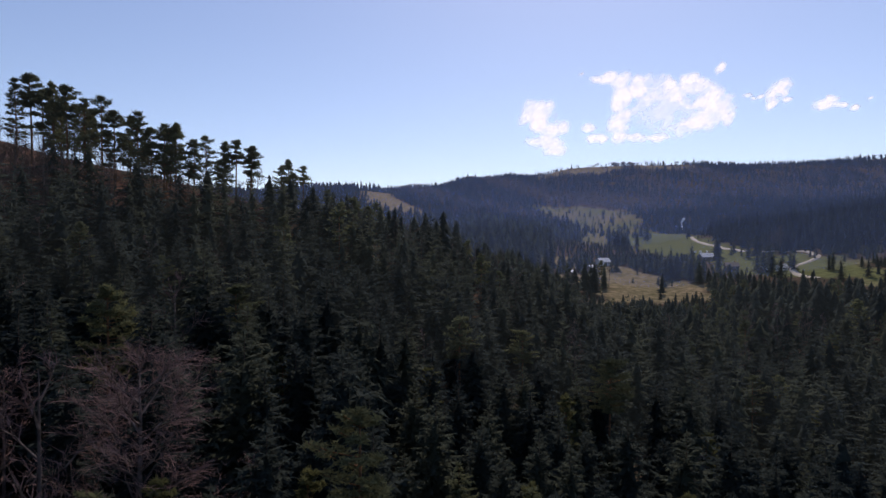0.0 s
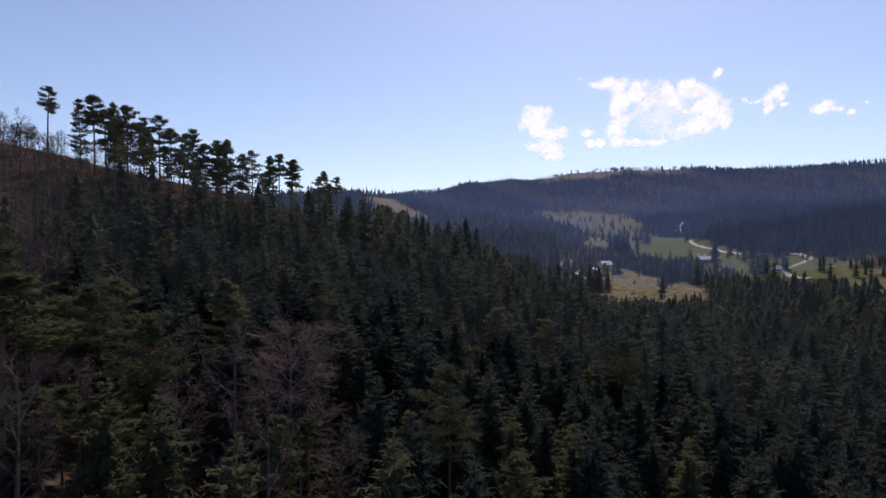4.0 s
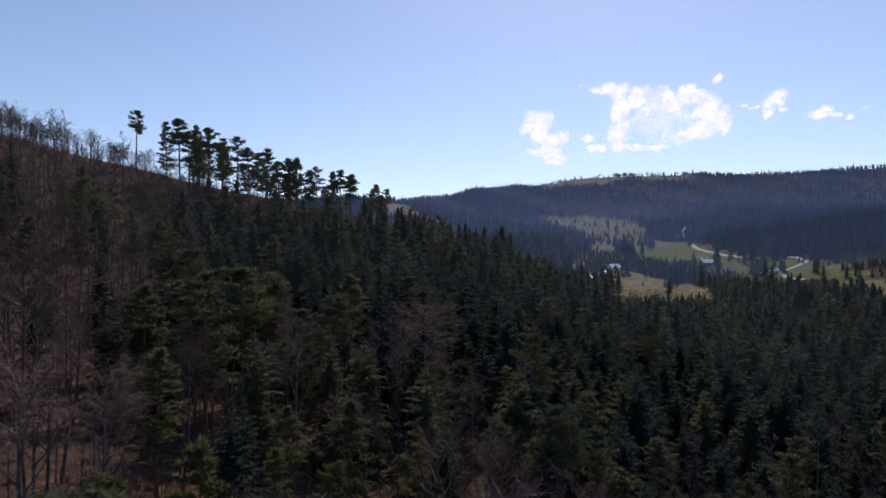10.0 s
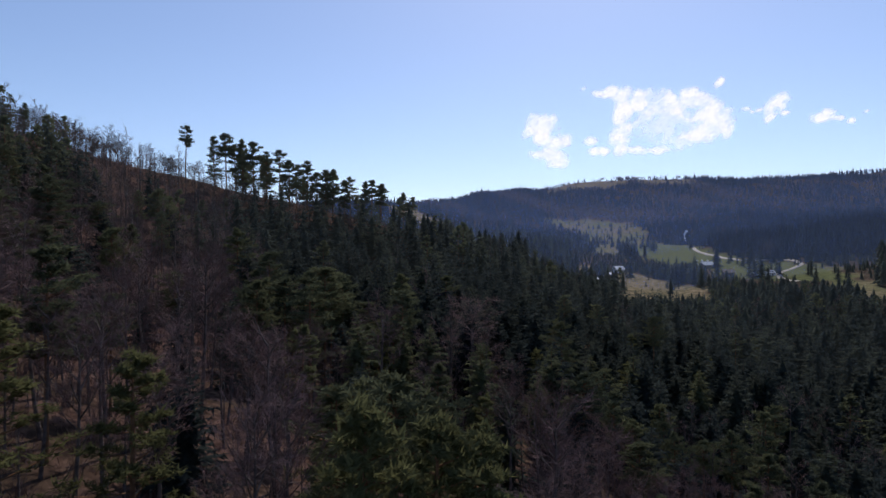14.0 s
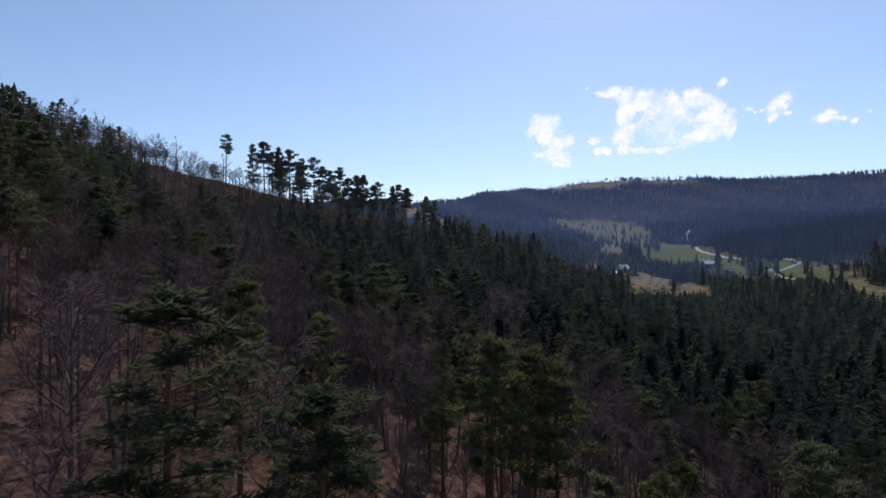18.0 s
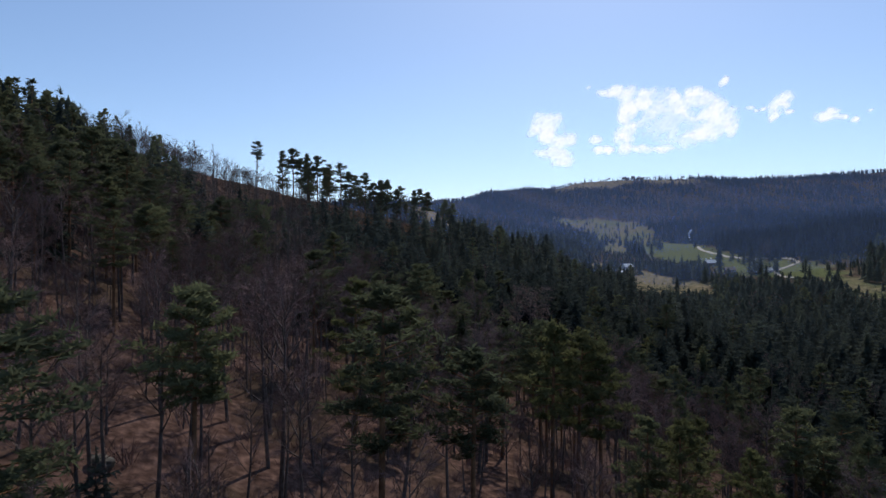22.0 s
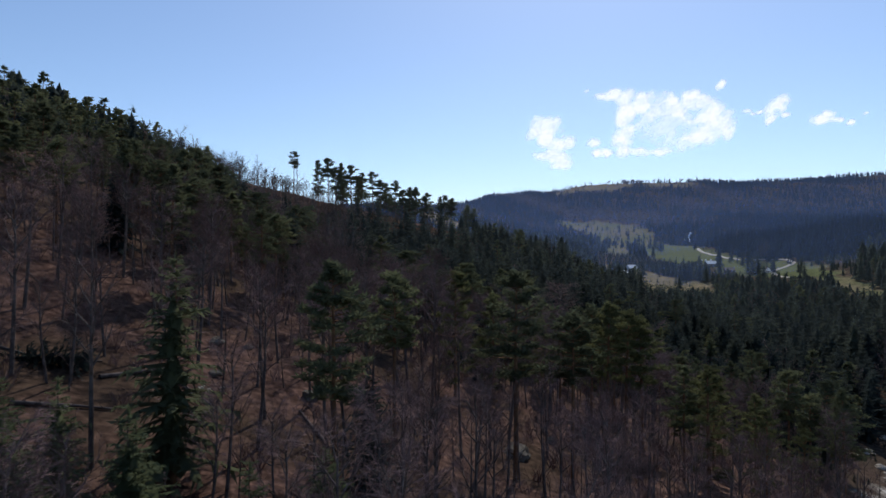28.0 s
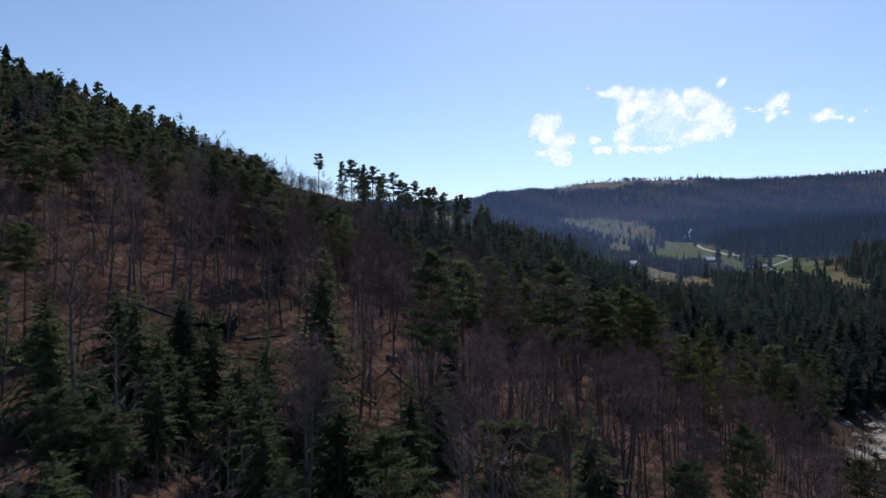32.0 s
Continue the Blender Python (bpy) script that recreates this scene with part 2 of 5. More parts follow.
def within(outline, x, y, soft):
    """1 inside the outline, 0 outside it, with a soft and wavy edge."""
    x = x + soft * 0.5 * (np.sin(x / 5.3 + y / 8.1) + np.sin(y / 4.7 - x / 11))
    y = y + soft * 0.5 * (np.sin(y / 6.1 - x / 7.3) + np.sin(x / 4.1))
    inside, near = np.zeros(np.shape(x), bool), np.full(np.shape(x), 1e9)
    for (ax, ay), (bx, by) in zip(outline, outline[1:] + outline[:1]):
        cross = ((ay > y) != (by > y)) & (x < (bx - ax) * (y - ay) / (by - ay + 1e-9) + ax)
        inside ^= cross
        t = np.clip(((x - ax) * (bx - ax) + (y - ay) * (by - ay)) / ((bx - ax) ** 2 + (by - ay) ** 2), 0, 1)
        near = np.minimum(near, np.hypot(x - ax - t * (bx - ax), y - ay - t * (by - ay)))
    return np.where(inside, 1.0, smooth(soft, 0, near))


def cover(x, y):
    """Dry grass, green meadow and bare stone, each from 0 to 1."""
    dry = np.zeros(np.shape(x))
    for outline, soft in ((BROWN, 5), (PASTURE, 4), (YARD, 4), (ROUGH, 14), (SIDE, 8), (HILLTOP, 18), (HILLTOP_EAST, 18), (FARFIELD, 8)):
        dry = np.maximum(dry, within(outline, x, y, soft))
    green = np.maximum(within(GREEN, x, y, 7), within(LOWER, x, y, 5))
    green = np.maximum(green, 0.75 * within(ROUGH, x, y, 10) * (0.65 + 0.5 * np.sin(x / 19) * np.sin(y / 27)))
    green = np.maximum(green, (0.6 + 0.4 * np.sin(x / 9 + 1) * np.sin(y / 13)).clip(0, 1) * np.maximum(within(SIDE, x, y, 6), 0.25 * within(BROWN, x, y, 4)))
    along = np.clip(((x - 27) * 50 + (y + 20) * 54) / (50**2 + 54**2), 0, 1)
    stone = smooth(5, 1.5, np.hypot(x - 27 - 50 * along, y + 20 - 54 * along) + 2.5 * np.sin(x / 3.1 + y / 4.3))
    green = np.maximum(green, 0.7 * smooth(9, 4, np.hypot(x - 34, y + 24)))
    return dry, green, stone


def stands(x, y):
    """How much of the wood is spruce, pine and bare broadleaf at a place; the sum is the density."""
    wob = 9 * np.sin(x / 17 + 0.4) * np.sin(y / 23 + 1) + 5 * np.sin(x / 7.3 + y / 9.1)
    s = valley_x(y) - x
    hollow = smooth(-78, -100, x + wob + 0.22 * (y - 100)) * smooth(195, 160, y + 0.2 * (x + 120) + 0.5 * wob) * smooth(30, 60, y + wob)
    near = smooth(55, 10, y + wob + 0.35 * (x + 60)) * smooth(25, 55, s + wob)
    edge = -124 - 0.6 * np.clip(y - 80, 0, 100)
    upper = smooth(0, -16, x + 0.8 * wob - edge) * smooth(160, 120, y + wob)
    hollow, near = hollow * (1 - upper), near * (1 - upper)
    crest = smooth(172, 180, y - 0.02 * x) * smooth(-48, -58, x) * smooth(215, 205, y)
    behind = smooth(203, 210, y) * smooth(-30, -50, x) * smooth(330, 300, y)
    spruce = np.maximum(0.07, 1 - hollow - near - 0.7 * upper) * (1 - crest)
    mixed_in = smooth(0.15, 0.75, 0.5 + 0.5 * np.sin(x / 21 + 2 * np.sin(y / 33)) * np.sin(y / 19 + 1)) * spruce
    mixed_in = mixed_in * (1 - 0.75 * smooth(62, 85, y + wob) * smooth(175, 150, y + wob))
    glade = np.maximum(smooth(36, 18, np.hypot(x + 95, y + 72)), smooth(26, 12, np.hypot(x + 60, y + 45)))
    young = smooth(-92, -106, y + 0.3 * wob) * smooth(-40, -55, x) * smooth(-150, -130, x)
    light = smooth(20, 60, s) * smooth(140, 60, y)
    pine = 0.08 * hollow + (0.07 + 0.22 * smooth(-82, -98, x + wob) * smooth(-55, -35, y)) * near * (1 - glade) + 0.6 * upper + (0.13 + 0.3 * light) * mixed_in
    bare = 1.0 * hollow + 0.72 * near * (1 - 0.35 * glade) + 0.1 * upper + 0.28 * mixed_in + (0.6 + 0.35 * np.sin(x / 4.3 + np.sin(y / 5))) * crest
    spruce = (spruce - (0.45 + 0.25 * light) * mixed_in) * (1 - glade) + 0.08 * young
    pine = pine + 0.15 * young
    bare = bare * (1 - 0.5 * young)
    return spruce * (1 - behind), pine * (1 - behind) * (1 - crest), bare * (1 - behind), np.maximum(crest, 0.8 * glade)


gx = stretch(-300, 300, 5, 1.08)
gy = stretch(-260, 640, 5, 1.035)
GX, GY = np.meshgrid(gx, gy)
GZ = height(GX, GY)
rows_n, cols_n = GX.shape
ids = np.arange(rows_n * cols_n).reshape(rows_n, cols_n)
quads = np.stack([ids[:-1, :-1], ids[:-1, 1:], ids[1:, 1:], ids[1:, :-1]], -1).reshape(-1, 4)
ground_me = mesh_of("ground", np.stack([GX, GY, GZ], -1).reshape(-1, 3), quads, [M_GROUND])
ground_me.polygons.foreach_set("use_smooth", np.ones(len(quads), bool))
d_, g_, s_ = cover(GX, GY)
sp_, pi_, ba_, cr_ = stands(GX, GY)
n_ = np.clip((sp_ + 0.5 * pi_) / np.maximum(sp_ + pi_ + ba_, 0.3), 0, 1) * (1 - cr_)
ground_me.attributes.new("cover", "FLOAT_COLOR", "POINT").data.foreach_set(
    "color", np.stack([d_, g_, s_, n_], -1).astype(np.float32).ravel())
tagged(new("ground", ground_me), "wooded hillside with rust-brown leaf litter, dry grass and green meadow", "ground", kind="structure")


# ---- trees ----
class Shape:
    """Triangles gathered for one mesh."""

    def __init__(self):
        self.v, self.f = [], []

    def tri(self, a, b, c):
        n = len(self.v)
        self.v += [tuple(a), tuple(b), tuple(c)]
        self.f.append((n, n + 1, n + 2))

    def fan(self, points):
        n = len(self.v)
        self.v += [tuple(p) for p in points]
        self.f += [(n, n + k, n + k + 1) for k in range(1, len(points) - 1)]

    def tube(self, points, radii, sides):
        n = len(self.v)
        for i, (p, r) in enumerate(zip(points, radii)):
            way = (points[min(i + 1, len(points) - 1)] - points[max(i - 1, 0)]).normalized()
            u = way.orthogonal().normalized()
            w = way.cross(u)
            self.v += [tuple(p + r * (math.cos(6.2832 * k / sides) * u + math.sin(6.2832 * k / sides) * w)) for k in range(sides)]
        for i in range(len(points) - 1):
            for k in range(sides):
                a, b = n + i * sides + k, n + i * sides + (k + 1) % sides
                self.f += [(a, b, b + sides), (a, b + sides, a + sides)]

    def fit(self, factor):
        self.v = [(x * factor, y * factor, z * factor) for x, y, z in self.v]

    def arrays(self):
        return np.array(self.v, np.float32).reshape(-1, 3), np.array(self.f, np.int32).reshape(-1, 3)


def rnd_vec(rng):
    return Vector((rng.gauss(0, 1), rng.gauss(0, 1), rng.gauss(0, 1))).normalized()


def spray(s, base, way, length, wide, rng, twigs):
    """A drooping fan of needles: a slim bent blade with many ragged side twigs."""
    side = way.cross(Vector((0, 0, 1))).normalized()
    sag = Vector((0, 0, -1))
    ridge = base + way * length * 0.6
    tip = base + way * length + sag * (0.1 * length)
    w = wide * 0.45
    left = base + way * length * rng.uniform(0.45, 0.65) - side * w * rng.uniform(0.7, 1.3) + sag * w * rng.uniform(0.2, 0.9)
    right = base + way * length * rng.uniform(0.45, 0.65) + side * w * rng.uniform(0.7, 1.3) + sag * w * rng.uniform(0.2, 0.9)
    s.fan((base, left, ridge, right))
    s.fan((ridge, left.lerp(tip, 0.3), tip, right.lerp(tip, 0.3)))
    for i in range(twigs):
        q = 0.2 + 0.78 * (i + rng.random()) / twigs
        p = base + way * (length * q) + sag * (0.08 * length * q * q)
        sg = 1 if i % 2 else -1
        out = side * sg * wide * rng.uniform(0.7, 1.5) * (1.3 - q) + way * wide * rng.uniform(0.2, 0.9) + sag * wide * rng.uniform(-0.25, 1.0)
        half = way * wide * rng.uniform(0.12, 0.24)
        s.tri(p - half, p + half, p + out)


def spruce_shape(seed, tall, fat, levels, per, twigs, bare=0.08, sides=5):
    rng = random.Random(seed)
    wood, leaf = Shape(), Shape()
    lean = Vector((rng.uniform(-0.01, 0.01), rng.uniform(-0.01, 0.01), 0))
    wood.tube([Vector((0, 0, -0.6)), lean * tall + Vector((0, 0, tall * 0.97))], [tall * 0.013, 0.02], sides)
    for i in range(levels):
        f = bare + (0.97 - bare) * (i / (levels - 1)) ** 0.9
        reach = fat * tall * ((1 - f) ** 0.66 + 0.03) * rng.uniform(0.72, 1.15)
        n = max(3, round(per * (1 - 0.5 * f)))
        a0 = rng.random() * 6.28
        for k in range(n):
            a = a0 + 6.2832 * (k + rng.uniform(-0.3, 0.3)) / n
            way = Vector((math.cos(a), math.sin(a), -0.38 + 0.9 * f + rng.uniform(-0.2, 0.2))).normalized()
            length = reach * rng.uniform(0.65, 1.2)
            base = Vector((0, 0, tall * f + rng.uniform(-0.02, 0.02) * tall)) + lean * tall * f
            spray(leaf, base, way, length, 2.0 * length / n + 0.004 * tall, rng, twigs)
    for i in range(6):
        f = 0.1 + 0.6 * i / 5
        skirt(leaf, tall * f, tall * 0.05, 0.42 * fat * tall * ((1 - f) ** 0.7 + 0.03), 4, rng, tall * 0.13)
    top = Vector((0, 0, tall * 1.02)) + lean * tall
    leaf.tri(Vector((-0.16, 0, tall * 0.93)), Vector((0.16, 0.05, tall * 0.93)), top)
    leaf.tri(Vector((0, -0.16, tall * 0.93)), Vector((0.02, 0.16, tall * 0.93)), top)
    return wood, leaf


def skirt(s, z, drop, reach, n, rng, rise):
    """A ragged tier of a spruce, closed round the trunk."""
    a0 = rng.random() * 6.28
    rim = []
    for k in range(2 * n):
        a = a0 + 3.1416 * (k + rng.uniform(-0.25, 0.25)) / n
        r = reach * (rng.uniform(0.8, 1.35) if k % 2 else rng.uniform(0.3, 0.6))
        rim.append(Vector((r * math.cos(a), r * math.sin(a), z - drop * r / reach * rng.uniform(0.4, 1.5))))
    i = len(s.v)
    s.v += [(0, 0, z + rise)] + [tuple(p) for p in rim]
    s.f += [(i, i + 1 + k, i + 1 + (k + 1) % (2 * n)) for k in range(2 * n)]


def low_spruce(seed, tall, fat, levels, n):
    """A spruce seen from far enough that its tiers close up."""
    rng = random.Random(seed)
    wood, leaf = Shape(), Shape()
    wood.tube([Vector((0, 0, -0.6)), Vector((0, 0, tall * 0.3))], [tall * 0.013, tall * 0.01], 3)
    for i in range(levels):
        f = 0.12 + 0.8 * i / (levels - 1)
        skirt(leaf, tall * f, tall * 0.055, fat * tall * ((1 - f) ** 0.66 + 0.03) * rng.uniform(0.75, 1.2), n if f < 0.6 else n - 3, rng, tall * (0.13 if i < levels - 1 else 0.09))
    return wood, leaf


def mid_spruce(seed, tall, fat):
    """A spruce with loose sprays over closed inner tiers."""
    rng = random.Random(seed)
    wood, leaf = Shape(), Shape()
    wood.tube([Vector((0, 0, -0.6)), Vector((0, 0, tall * 0.4))], [tall * 0.013, tall * 0.009], 4)
    for i in range(5):
        f = 0.1 + 0.58 * i / 4
        skirt(leaf, tall * f, tall * 0.05, 0.46 * fat * tall * ((1 - f) ** 0.7 + 0.03), 4, rng, tall * 0.14)
    for i in range(16):
        f = 0.1 + 0.86 * i / 15
        reach = fat * tall * ((1 - f) ** 0.64 + 0.04) * rng.uniform(0.7, 1.2)
        n = max(4, round(8 * (1 - 0.4 * f)))
        a0 = rng.random() * 6.28
        for k in range(n):
            a = a0 + 6.2832 * (k + rng.uniform(-0.4, 0.4)) / n
            way = Vector((math.cos(a), math.sin(a), -0.35 + 0.9 * f + rng.uniform(-0.3, 0.3))).normalized()
            length = reach * rng.uniform(0.55, 1.2)
            spray(leaf, Vector((0, 0, tall * f + rng.uniform(-0.04, 0.04) * tall)), way, length, 1.7 * length / n + 0.004 * tall, rng, 4)
    leaf.tri((-0.16, 0, tall * 0.93), (0.16, 0.05, tall * 0.93), (0, 0, tall * 1.02))
    return wood, leaf


def far_spruce(seed, tall, fat):
    """A spruce seen from very far: a few ragged tiers."""
    rng = random.Random(seed)
    leaf = Shape()
    for f, r in ((0.0, 1.0), (0.3, 0.75), (0.6, 0.45)):
        a0, n = rng.random() * 6.28, 4
        for k in range(n):
            a, c = a0 + 6.2832 * k / n, a0 + 6.2832 * (k + 1) / n
            q = fat * tall * r
            leaf.tri((q * rng.uniform(0.8, 1.2) * math.cos(a), q * math.sin(a), tall * (f + rng.uniform(0, 0.1))),
                     (q * math.cos(c), q * rng.uniform(0.8, 1.2) * math.sin(c), tall * (f + rng.uniform(0, 0.1))), (0, 0, tall * min(1, f + 0.5)))
    return Shape(), leaf


def far_bare(seed, tall):
    """A leafless tree seen from very far: an open bundle of rising limbs."""
    rng = random.Random(seed)
    leaf = Shape()
    for k in range(9):
        p = Vector((rng.uniform(-0.6, 0.6), rng.uniform(-0.6, 0.6), tall * rng.uniform(0.05, 0.5)))
        d = (rnd_vec(rng) * 0.7 + Vector((0, 0, 1.0))).normalized()
        w = d.orthogonal().normalized() * tall * 0.06
        leaf.tri(p, p + d * tall * 0.5 + w, p + d * tall * rng.uniform(0.45, 0.6) - w)
    return Shape(), leaf


def tuft(s, c, size, rng, n, thin=1.0, flat=1.0):
    for _ in range(n):
        d = rnd_vec(rng) + Vector((0, 0, 0.45))
        d = Vector((d.x, d.y, d.z * flat)).normalized()
        o = rnd_vec(rng) * size * 0.35
        p = c + Vector((o.x, o.y, o.z * flat))
        w = d.orthogonal().normalized() * size * rng.uniform(0.22, 0.36) * thin
        s.tri(p - w, p + w, p + d * size * rng.uniform(0.6, 1.05))


def pine_shape(seed, tall, crown_from, spread, limbs, tufts, blades, thin=1.0, size=0.057, flat=1.0):
    rng = random.Random(seed)
    wood, leaf = Shape(), Shape()
    bend = Vector((rng.uniform(-0.03, 0.03), rng.uniform(-0.03, 0.03), 0)) * tall
    trunk = lambda f: Vector((0, 0, tall * f)) + bend * f * f
    fs = (-0.03, 0.3, 0.6, 0.82, 0.97)
    wood.tube([trunk(f) for f in fs], [tall * r for r in (0.015, 0.0115, 0.009, 0.006, 0.002)], 6)
    for i in range(limbs):
        f = crown_from + (0.96 - crown_from) * (i / (limbs - 1)) ** 0.85
        g = (f - crown_from) / (0.96 - crown_from)
        reach = spread * tall * (0.55 + 0.75 * math.sin(3.0 * (0.12 + 0.8 * g))) * rng.uniform(0.6, 1.1) * (1 - 0.55 * g**3)
        a = i * 2.4 + rng.uniform(-0.5, 0.5)
        way = Vector((math.cos(a), math.sin(a), (0.05 + 0.5 * g + rng.uniform(-0.15, 0.2)) * (0.4 + 0.6 * flat))).normalized()
        start = trunk(f - 0.02)
        end = start + way * reach
        mid = start.lerp(end, 0.5) + Vector((0, 0, -0.05 * reach))
        wood.tube([start, mid, end], [tall * 0.0042, tall * 0.003, tall * 0.001], 3)
        for k in range(tufts):
            q = 0.35 + 0.7 * (k + rng.random() * 0.5) / tufts
            o = rnd_vec(rng)
            p = start.lerp(end, q) + Vector((o.x * 0.24, o.y * 0.24, (0.08 + o.z * 0.09) * flat)) * reach
            tuft(leaf, p, size * tall * rng.uniform(0.75, 1.2), rng, blades, thin, flat)
    for k in range(tufts):
        tuft(leaf, trunk(0.97) + rnd_vec(rng) * tall * 0.03, size * tall, rng, blades, thin)
    factor = tall / max(v[2] for v in leaf.v)
    wood.fit(factor), leaf.fit(factor)
    return wood, leaf


def layered_pine(seed, tall, crown_from, spread, whorls, per, tufts, blades, size=0.045, thin=0.4, peak=0.2):
    """A pine whose limbs stand in whorls, each limb carrying a flat plate of needles."""
    rng = random.Random(seed)
    wood, leaf = Shape(), Shape()
    bend = Vector((rng.uniform(-0.03, 0.03), rng.uniform(-0.03, 0.03), 0)) * tall
    trunk = lambda f: Vector((0, 0, tall * f)) + bend * f * f
    wood.tube([trunk(f) for f in (-0.03, 0.3, 0.6, 0.82, 0.97)], [tall * r for r in (0.0135, 0.0105, 0.0085, 0.0055, 0.0015)], 6)
    for k in range(5):
        f, a = rng.uniform(0.3, 1.0) * crown_from, rng.random() * 6.28
        way = Vector((math.cos(a), math.sin(a), rng.uniform(-0.3, 0.15)))
        wood.tube([trunk(f), trunk(f) + way * tall * rng.uniform(0.02, 0.055)], [tall * 0.002, tall * 0.0008], 3)
    heavy = rng.random() * 6.28
    for i in range(whorls):
        g = i / (whorls - 1)
        f = crown_from + (0.96 - crown_from) * g + rng.uniform(-0.3, 0.3) * (0.96 - crown_from) / whorls
        reach = spread * tall * math.sin(3.1416 * (peak + (0.97 - peak) * g)) ** 0.75 * rng.uniform(0.8, 1.15)
        n = max(3, round(per * (1 - 0.3 * g)))
        a0 = rng.random() * 6.28
        for k in range(n):
            if rng.random() < 0.22:
                continue
            a = a0 + 6.2832 * (k + rng.uniform(-0.3, 0.3)) / n
            r = reach * rng.uniform(0.6, 1.15) * (1 + 0.22 * math.cos(a - heavy))
            way = Vector((math.cos(a), math.sin(a), -0.1 + 0.6 * g + rng.uniform(-0.16, 0.22)))
            side = Vector((-math.sin(a), math.cos(a), 0))
            start = trunk(min(0.96, f + rng.uniform(-0.55, 0.55) * (0.96 - crown_from) / whorls))
            end = start + way * r
            wood.tube([start, start.lerp(end, 0.5) - Vector((0, 0, 0.04 * r)), end], [tall * 0.0036, tall * 0.0024, tall * 0.0008], 3)
            for j in range(tufts):
                q = 0.28 + 0.76 * (j + rng.random()) / tufts
                p = start.lerp(end, q) + side * r * 0.42 * (1.15 - 0.6 * q) * rng.uniform(-1, 1) + Vector((0, 0, tall * rng.uniform(-0.004, 0.012)))
                tuft(leaf, p, size * tall * rng.uniform(0.7, 1.25), rng, blades, thin, 0.55)
    for k in range(tufts):
        tuft(leaf, trunk(0.965) + rnd_vec(rng) * tall * 0.018, size * tall * 0.8, rng, blades, thin, 0.7)
    factor = tall / max(v[2] for v in leaf.v)
    wood.fit(factor), leaf.fit(factor)
    return wood, leaf


def bare_shape(seed, tall, limbs, second, third, fourth, fork=0.3, thick=1.0, wide=1.0):
    rng = random.Random(seed)
    wood, twig = Shape(), Shape()
    bend = Vector((rng.uniform(-0.05, 0.05), rng.uniform(-0.05, 0.05), 0)) * tall
    trunk = lambda f: Vector((0, 0, tall * f)) + bend * math.sin(2.2 * f)
    wood.tube([trunk(f) for f in (-0.03, 0.25, 0.5, 0.75, 0.95)], [tall * r for r in (0.013, 0.0105, 0.008, 0.0045, 0.0012)], 6)
    for i in range(limbs):
        f = fork + (0.92 - fork) * (i + rng.random() * 0.5) / limbs
        a = i * 2.4 + rng.uniform(-0.4, 0.4)
        reach = wide * tall * (0.30 - 0.2 * f) * rng.uniform(0.8, 1.3)
        way = Vector((math.cos(a), math.sin(a), rng.uniform(0.7, 1.5))).normalized()
        start = trunk(f)
        mid = start + way * reach * 0.5
        end = mid + (way + Vector((0, 0, 0.35))).normalized() * reach * 0.6
        wood.tube([start, mid, end], [tall * 0.0048, tall * 0.003, tall * 0.001], 4)
        for j in range(second):
            q = 0.3 + 0.7 * (j + rng.random()) / second
            p = start.lerp(mid, q * 2) if q < 0.5 else mid.lerp(end, q * 2 - 1)
            w2 = (way + rnd_vec(rng) * 0.8 + Vector((0, 0, 0.2))).normalized()
            e2 = p + w2 * reach * rng.uniform(0.3, 0.5)
            wood.tube([p, e2], [tall * 0.0018, tall * 0.0006], 3)
            for k in range(third):
                p3 = p.lerp(e2, 0.25 + 0.75 * (k + rng.random()) / third)
                w3 = (w2 + rnd_vec(rng) * 0.8).normalized()
                e3 = p3 + w3 * tall * rng.uniform(0.04, 0.075)
                o = w3.orthogonal().normalized() * tall * 0.0011 * thick
                twig.tri(p3 - o, p3 + o, e3)
                for _ in range(fourth):
                    p4 = p3.lerp(e3, rng.uniform(0.3, 0.95))
                    w4 = (w3 + rnd_vec(rng) * 0.9).normalized()
                    o = w4.orthogonal().normalized() * tall * 0.0009 * thick
                    twig.tri(p4 - o, p4 + o, p4 + w4 * tall * rng.uniform(0.025, 0.05))
    factor = tall / max(v[2] for v in twig.v)
    wood.fit(factor), twig.fit(factor)
    return wood, twig


def tree(name, shapes, mats, label, group, names=("trunk", "crown")):
    """A tree as one thing with its trunk and its crown, standing at the origin."""
    top = tagged(new(name), label, "tree", group)
    for part_name, shape, mat in zip(names, shapes, mats):
        v, f = shape.arrays()
        ob = new(part_name, mesh_of(part_name, v, f, [mat]))
        ob.parent = top
    return top


def stand(proto, x, y, scale, turn, sink=0.15):
    z = float(height(x, y)) - sink
    return Matrix.LocRotScale((x, y, z), Euler((0, 0, turn)), (scale, scale, scale))


def plant(protos, spots, rng, lo, hi):
    """Copies of the kinds at the spots; the first of each kind is the original itself."""
    used = set()
    for x, y, s in spots:
        p = rng.choice(protos)
        m = stand(p, x, y, s * rng.uniform(lo, hi), rng.random() * 6.28)
        if p in used:
            copy_thing(p, m @ Matrix.Diagonal((1 / p.scale.x, 1 / p.scale.y, 1 / p.scale.z, 1)))
        else:
            p.matrix_basis = m
            used.add(p)
    for p in protos:
        if p not in used:
            for o in (*p.children, p):
                bpy.data.objects.remove(o)


